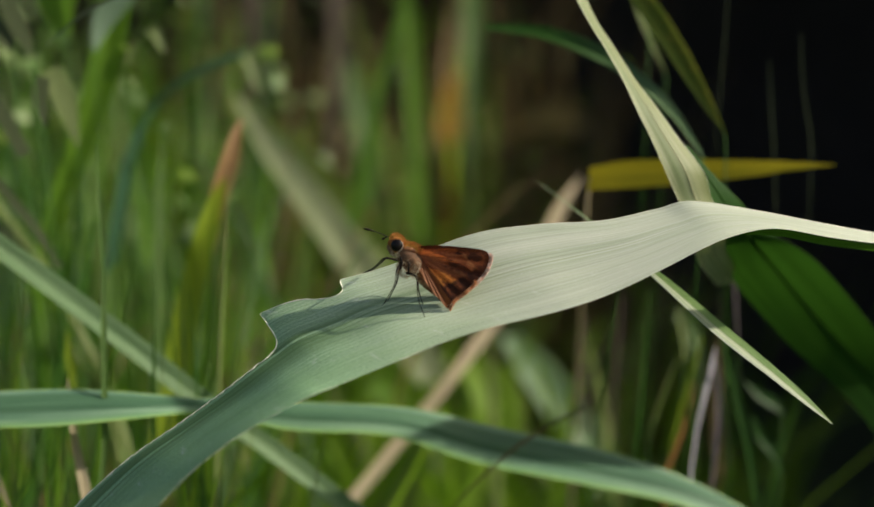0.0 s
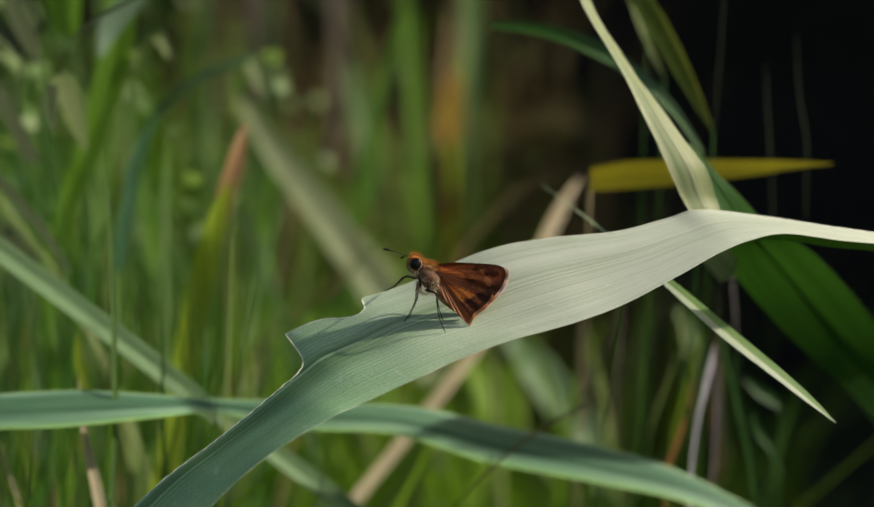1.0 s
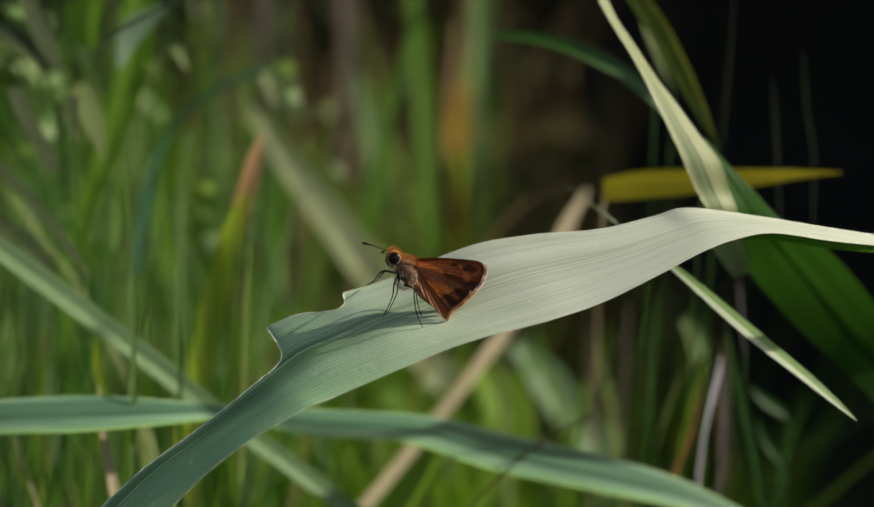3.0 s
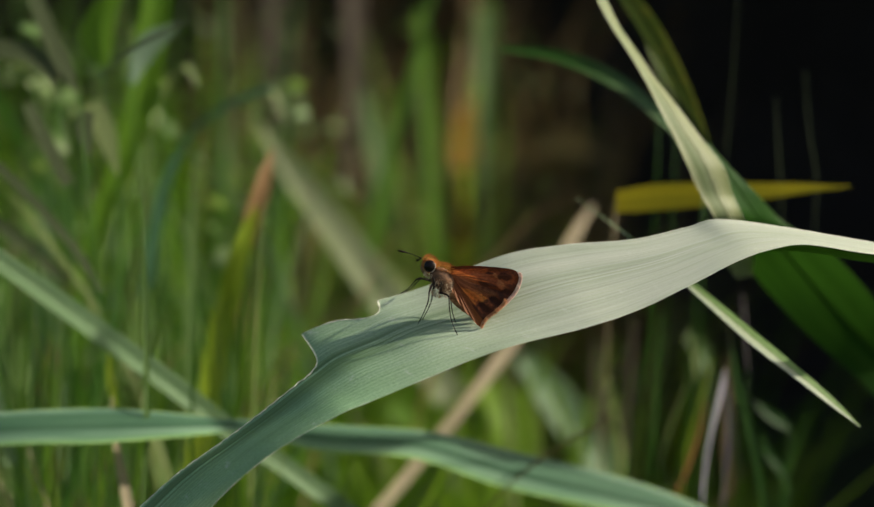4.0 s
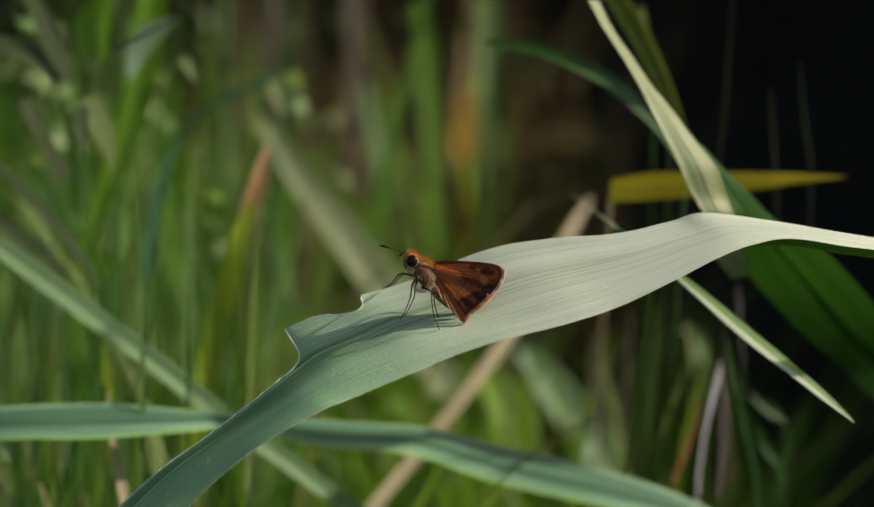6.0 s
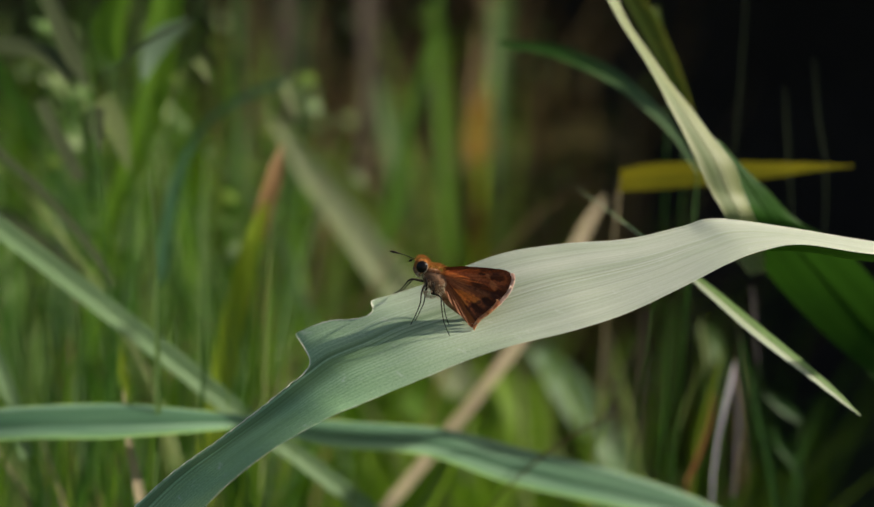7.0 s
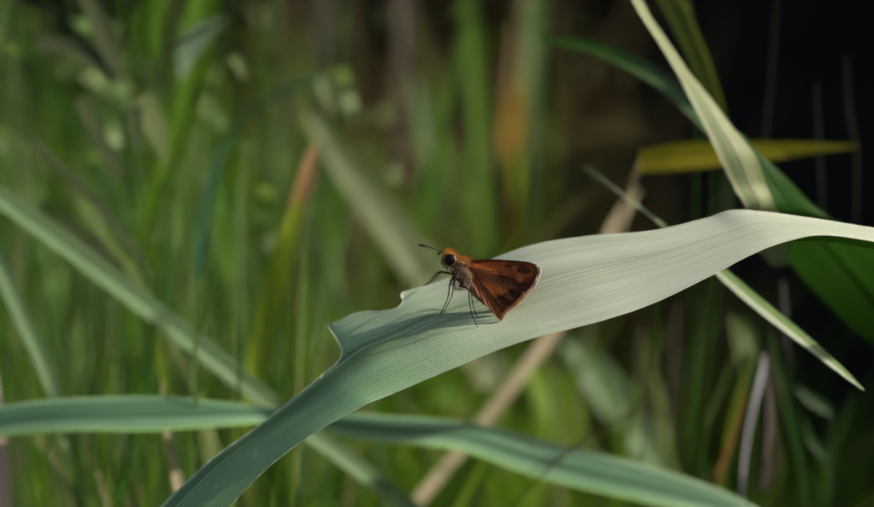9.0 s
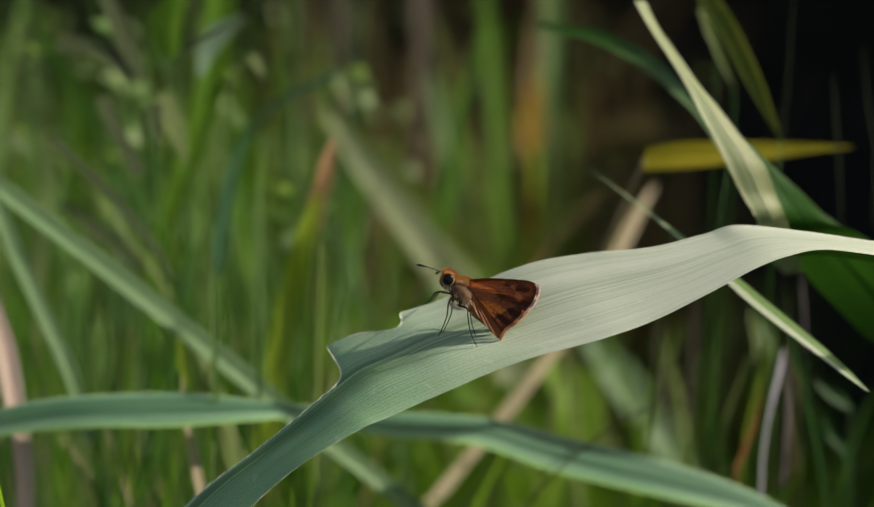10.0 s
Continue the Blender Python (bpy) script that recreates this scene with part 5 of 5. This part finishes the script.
thicket("bent_grass", 16, 12, ((-0.13, 0.05), (0.30, 0.48)), (0.30, 0.43), (0.003, 0.007), SUNLIT, 14, "bright yellow-green grass bending low", lean=0.8, spread=0.02)
thicket("bent_grass", 22, 15, ((-0.13, -0.055), (0.205, 0.24)), (0.41, 0.46), (0.002, 0.005), SUNLIT, 15, "bright yellow-green grass bending low", lean=0.8, spread=0.012)
thicket("dead_grass", 28, 14, ((-0.6, 0.14), (0.6, 1.2)), (0.28, 0.58), (0.003, 0.010), LITTER, 3, "dry brown grass between the green", spread=0.02)
thicket("leafy_grass", 23, 10, ((-0.30, -0.06), (0.36, 0.56)), (0.45, 0.55), (0.004, 0.011), LEAFY, 51, "grey-green and bright leafy grass with bent tips", lean=0.28, spread=0.022)
thicket("brown_grass", 7, 12, ((0.02, 0.085), (0.6, 0.85)), (0.32, 0.52), (0.003, 0.009), LITTER, 53, "dim brown grass at the edge of the shade", lean=0.4, spread=0.025)
thicket("tall_dead_grass", 6, 12, ((-0.20, 0.16), (0.75, 1.15)), (0.46, 0.66), (0.004, 0.012), LITTER, 41, "tall dry brown grass far behind", lean=0.4, spread=0.03)
thicket("bent_grass", 20, 12, ((-0.08, 0.04), (0.27, 0.40)), (0.29, 0.40), (0.003, 0.007), SUNLIT, 42, "bright yellow-green grass bending low", lean=0.8, spread=0.02)


def weeds(count, region, seed):
    """Added small pale ovals that stand in for blurred glints of light, turned all ways, in one mesh."""
    r = np.random.RandomState(seed)
    verts, faces, uvs = [], [], []
    for _ in range(count):
        c = Vector([r.uniform(*q) for q in region])
        turn = Euler([r.uniform(-1.2, 1.2), r.uniform(-1.2, 1.2), r.uniform(0, 6.3)]).to_matrix()
        size, n = r.uniform(0.002, 0.008), len(verts)
        for k in range(7):
            s = k / 6
            half = 0.32 * math.sin(math.pi * min(max(s, 0.03), 0.97)) ** 0.8
            for side in (-1, 1):
                verts.append(c + turn @ (Vector((s - 0.5, side * half, 0.12 * math.sin(3 * s))) * size))
                uvs.append((s, 0.5 + side * 0.5))
        faces += [(n + 2 * k, n + 2 * k + 1, n + 2 * k + 3, n + 2 * k + 2) for k in range(6)]
    return tagged(new("glint_ovals", mesh_of("glint_ovals", verts, faces, GLINT, uvs)), "small pale ovals added as glints of light among the grass", "weeds", kind="stuff")


thicket("field_grass", 150, 16, ((-3.0, -0.8), (-0.6, 1.3)), (0.15, 0.4), (0.004, 0.012), MEADOW, 8, "meadow grass beside the near tufts", spread=0.08)
thicket("field_grass", 220, 14, ((-3.0, 1.0), (-2.6, -0.4)), (0.12, 0.3), (0.004, 0.012), MEADOW, 9, "meadow grass behind the viewer", spread=0.08)
thicket("field_grass", 260, 12, ((-4.6, -1.2), (1.9, 4.6)), (0.15, 0.4), (0.005, 0.014), MEADOW, 31, "meadow grass beyond the bank", spread=0.1)
thicket("field_grass", 300, 12, ((1.3, 4.6), (-4.0, 4.6)), (0.12, 0.35), (0.005, 0.014), MEADOW, 32, "meadow grass beyond the bank", spread=0.1)
thicket("field_grass", 200, 12, ((-4.8, -2.9), (-4.0, 2.0)), (0.12, 0.35), (0.005, 0.014), MEADOW, 33, "meadow grass beside the near tufts", spread=0.1)
weeds(560, ((-0.45, 0.08), (0.42, 0.95), (0.2, 0.50)), 5)
weeds(130, ((-0.32, -0.06), (0.4, 0.7), (0.42, 0.54)), 61)
weeds(60, ((-0.13, -0.035), (0.24, 0.33), (0.42, 0.50)), 62)
weeds(160, ((-0.5, -0.16), (0.45, 0.9), (0.40, 0.56)), 6)

BLADE_ROWS = [
    (0, 0.0, 0.0, 0.0, 0.0, 0.0, 0.0), (0.1, -1.24, -2.15, -0.51, -0.59, -0.25, -0.32), (0.2, -1.35, -1.89, -1.02, -1.17, -0.49, -0.64), (0.3, 0.78, -1.96, -1.53, -1.76, -0.74, -0.97),
    (0.4, 0.25, -3.16, -2.03, -2.35, -0.98, -1.29), (0.5, -2.0, -4.11, -2.54, -2.93, -1.23, -1.61), (0.6, -3.5, -3.71, -2.37, -2.11, -1.12, -1.28), (0.7, -3.47, -2.36, -2.19, -1.28, -1.01, -0.94),
    (0.8, -3.52, -3.02, -2.02, -0.45, -0.9, -0.61), (0.9, -0.46, -1.02, -1.85, 0.37, -0.79, -0.27), (1, 2.35, -2.29, -1.67, 1.2, -0.68, 0.06), (1.1, 2.5, -2.43, -1.34, -0.18, -0.76, 0.6),
    (1.2, 0.09, -4.44, -1.01, -1.57, -0.84, 1.14), (1.3, -3.14, -4.24, -0.68, -2.95, -0.92, 1.67), (1.4, -5.86, -1.65, -0.35, -4.34, -1.0, 2.21), (1.5, -4.48, -0.99, -0.02, -5.72, -1.08, 2.75),
    (1.6, -0.82, -0.6, -0.04, -5.41, -1.24, 2.67), (1.7, 1.92, -1.84, -0.07, -5.1, -1.39, 2.58), (1.8, 2.13, -2.33, -0.09, -4.78, -1.55, 2.5), (1.9, 0.13, -1.5, -0.12, -4.47, -1.71, 2.42),
    (2, -2.95, -0.52, -0.14, -4.16, -1.86, 2.34), (2.1, -5.0, -1.98, -0.4, -3.91, -2.04, 1.91), (2.3, -1.37, -0.9, -0.92, -3.43, -2.4, 1.05), (2.5, -0.38, -1.06, -1.44, -2.94, -2.76, 0.19),
    (2.7, -1.53, -0.36, -1.36, -3.27, -2.89, 0.1), (3.2, -3.4, -0.15, -1.16, -4.08, -3.21, -0.13), (3.8, 2.25, -0.0, -0.93, -5.04, -3.6, -0.4), (4, 0.66, 0.63, -0.85, -5.37, -3.73, -0.49),
    (4.2, -0.8, 0.53, -0.84, -5.76, -3.87, -0.6), (4.5, -0.12, 0.36, -0.83, -6.34, -4.1, -0.77), (4.7, -2.27, 1.66, -0.81, -6.68, -3.94, -0.61), (5, -1.18, 1.02, -0.78, -7.19, -3.71, -0.37),
    (5.2, -0.82, 0.71, -0.78, -7.21, -3.67, -0.35), (5.75, 1.25, -0.01, -0.78, -7.27, -3.57, -0.29), (6.3, -2.86, 1.27, -0.77, -7.33, -3.46, -0.23), (6.5, -1.82, -0.26, -0.77, -7.36, -3.43, -0.21),
    (6.7, -2.79, 0.04, -0.72, -7.22, -3.44, -0.12), (7, -1.21, -0.36, -0.63, -7.02, -3.47, 0.01), (7.2, 0.27, -1.53, -0.57, -7.03, -3.6, 0.1), (7.5, -1.63, -0.1, -0.46, -7.05, -3.79, 0.23),
    (7.7, -0.7, -0.2, -0.51, -6.53, -3.88, 0.44), (8, -0.64, 0.78, -0.58, -5.77, -4.01, 0.76), (8.2, -2.21, 0.98, -0.74, -5.23, -3.92, 0.4), (8.5, -0.83, 0.73, -0.98, -4.41, -3.78, -0.14),
    (8.7, -2.16, 0.48, -0.96, -5.05, -3.67, 0.14), (9, -1.49, -0.11, -0.92, -6.0, -3.52, 0.55), (9.2, -1.77, -0.58, -0.86, -6.91, -3.81, 0.12), (9.5, -3.03, -0.9, -0.76, -8.27, -4.25, -0.52),
    (9.7, -3.1, -3.35, -1.06, -8.27, -3.61, -0.38), (10, -4.08, -3.82, -1.52, -8.27, -2.65, -0.18),
]
SWAYS = [(main_blade, BLADE_ROWS), (skipper, BLADE_ROWS),
    (back_plants[3], [(0, -1.04, -1.47, 1.31), (2.5, -2.35, -3.03, 1.39), (4.5, -2.28, -2.93, -0.07), (7, -1.96, -3.1, 1.88), (8, -1.74, -3.38, 0.96), (9.5, -2.73, -2.83, 1.97), (10, -3.27, -5.84, 2.34)]),
    (back_plants[5], [(0, 6.89, -5.85, -3.99), (0.5, 5.5, -5.26, -1.21), (2.5, 4.85, -5.53, -0.25), (4.5, 1.04, -0.98, -0.31), (6.5, -1.23, -2.36, 2.22), (8, -1.25, -2.71, 4.32), (9, -1.45, -2.75, 4.33), (10, 5.09, -4.59, 1.59)]),
    (back_plants[4], [(0, -0.0, 0.01, -0.03), (0.5, 0.64, 0.46, 0.59), (2.5, -0.79, 1.24, 0.77), (4.5, -2.1, 1.96, 1.61), (6.5, -4.41, 1.67, 1.34), (8, -4.34, -0.06, 4.87), (9, -3.32, 0.16, 4.1), (9.5, -5.91, -5.96, 16.17), (10, -7.72, 0.94, 5.76)]),
    (low_blade, [(0, 0, 0, 0), (2.5, 0, 0, 0.1), (4, 0, 0, 0.9), (5, 0, 0, 1.1), (7.5, 0, -0.2, 1.4), (10, 0, -0.6, 1.5)]),
    (thin_blade, [(0, 0, 0, 0), (0.5, -0.37, -0.67, 0), (1, 1.05, -0.43, 0), (1.5, 1.57, -0.16, 0), (2, 1.89, 0.1, 0), (2.5, 2.82, 0.63, 0), (4, 3.87, 2.02, 0), (4.5, 3.97, 1.34, 0), (5, 4.45, 1.47, 0), (6.5, 3.51, 1.61, 0), (7, 2.78, 2.52, 0), (7.5, 3.13, 2.31, 0), (8, 1.94, 3.82, 0), (8.5, 0.24, 5.4, 0), (9, -1.2, 5.54, 0), (9.5, -3.06, 6.37, 0), (10, -3.4, 4.24, 0)]),
    (yellow_blade, [(0, 1.74, 1.06, 0.88, 0.0, 0.0), (0.5, 2.38, 1.02, 0.88, 0.0, 0.0), (1, 2.09, 1.16, 0.63, 0.0, 0.0), (1.5, 1.91, 1.29, 0.38, 0.0, 0.0), (2, 2.14, 1.36, 0.13, 0.0, 0.0), (2.5, 2.26, 1.33, -0.12, 0.0, 0.0), (4, 4.09, 2.05, 0.27, 0.0, 0.0), (4.5, 4.38, 2.23, 0.4, 0.0, 0.0), (5, 4.27, 2.36, 0.57, 0.0, 0.0), (6.5, 3.91, 3.85, 1.06, 0.0, 0.0), (7, 3.24, 4.97, 0.74, 0.0, 2.7), (7.5, 2.81, 5.38, 0.43, 0.0, 5.3), (8, 2.14, 6.71, 0.12, 0.0, 8.0), (8.5, 1.58, 7.01, -0.17, 0.0, 12.0), (9, 1.17, 7.81, -0.45, 0.0, 16.0), (9.5, -0.58, 8.06, -0.33, 0.0, 20.0), (10, -1.11, 7.19, -0.21, 0.0, 24.0)]),
    (bent_plant, [(0, 0.06, -0.23, 1.18), (0.5, -0.49, 0.37, 1.18), (1, 0.94, 0.46, 1.18), (1.5, 1.56, 0.89, 1.18), (2, 0.9, 2.26, 1.18), (2.5, 1.88, 2.57, 1.18), (4, 1.9, 5.55, 0.29), (4.5, 2.01, 5.11, -0.0), (5, 2.3, 4.14, 0.05), (6.5, 1.83, 4.14, 0.2), (7, 2.56, 4.7, 0.35), (7.5, 2.7, 4.93, 0.5), (8, 1.79, 4.61, 0.65), (8.5, 0.4, 5.13, 0.38), (9, 1.32, 5.17, 0.12), (10, 0.05, 2.41, -0.14)])]


def swayed(thing, x, z, turn, y=0.0, yaw=0.0, pitch=0.0):
    """A thing's pose in the wind: millimetres aside, up and back, and degrees about the line of sight, the upright and the level."""
    axes = SHOT.to_3x3()
    r = Matrix.Rotation(radians(turn), 3, "Y") @ Matrix.Rotation(radians(yaw), 3, "Z") @ Matrix.Rotation(radians(pitch), 3, "X")
    return Matrix.Translation(axes @ (Vector((x, y, z)) / 1000) + thing.location) @ (axes @ r @ axes.inverted()).to_4x4()


def motions():
    """The grass sways in the wind; the skipper rides on its blade."""
    for thing, rows in SWAYS:
        walk(thing, [(t, swayed(thing, *sway)) for t, *sway in rows])


motions()
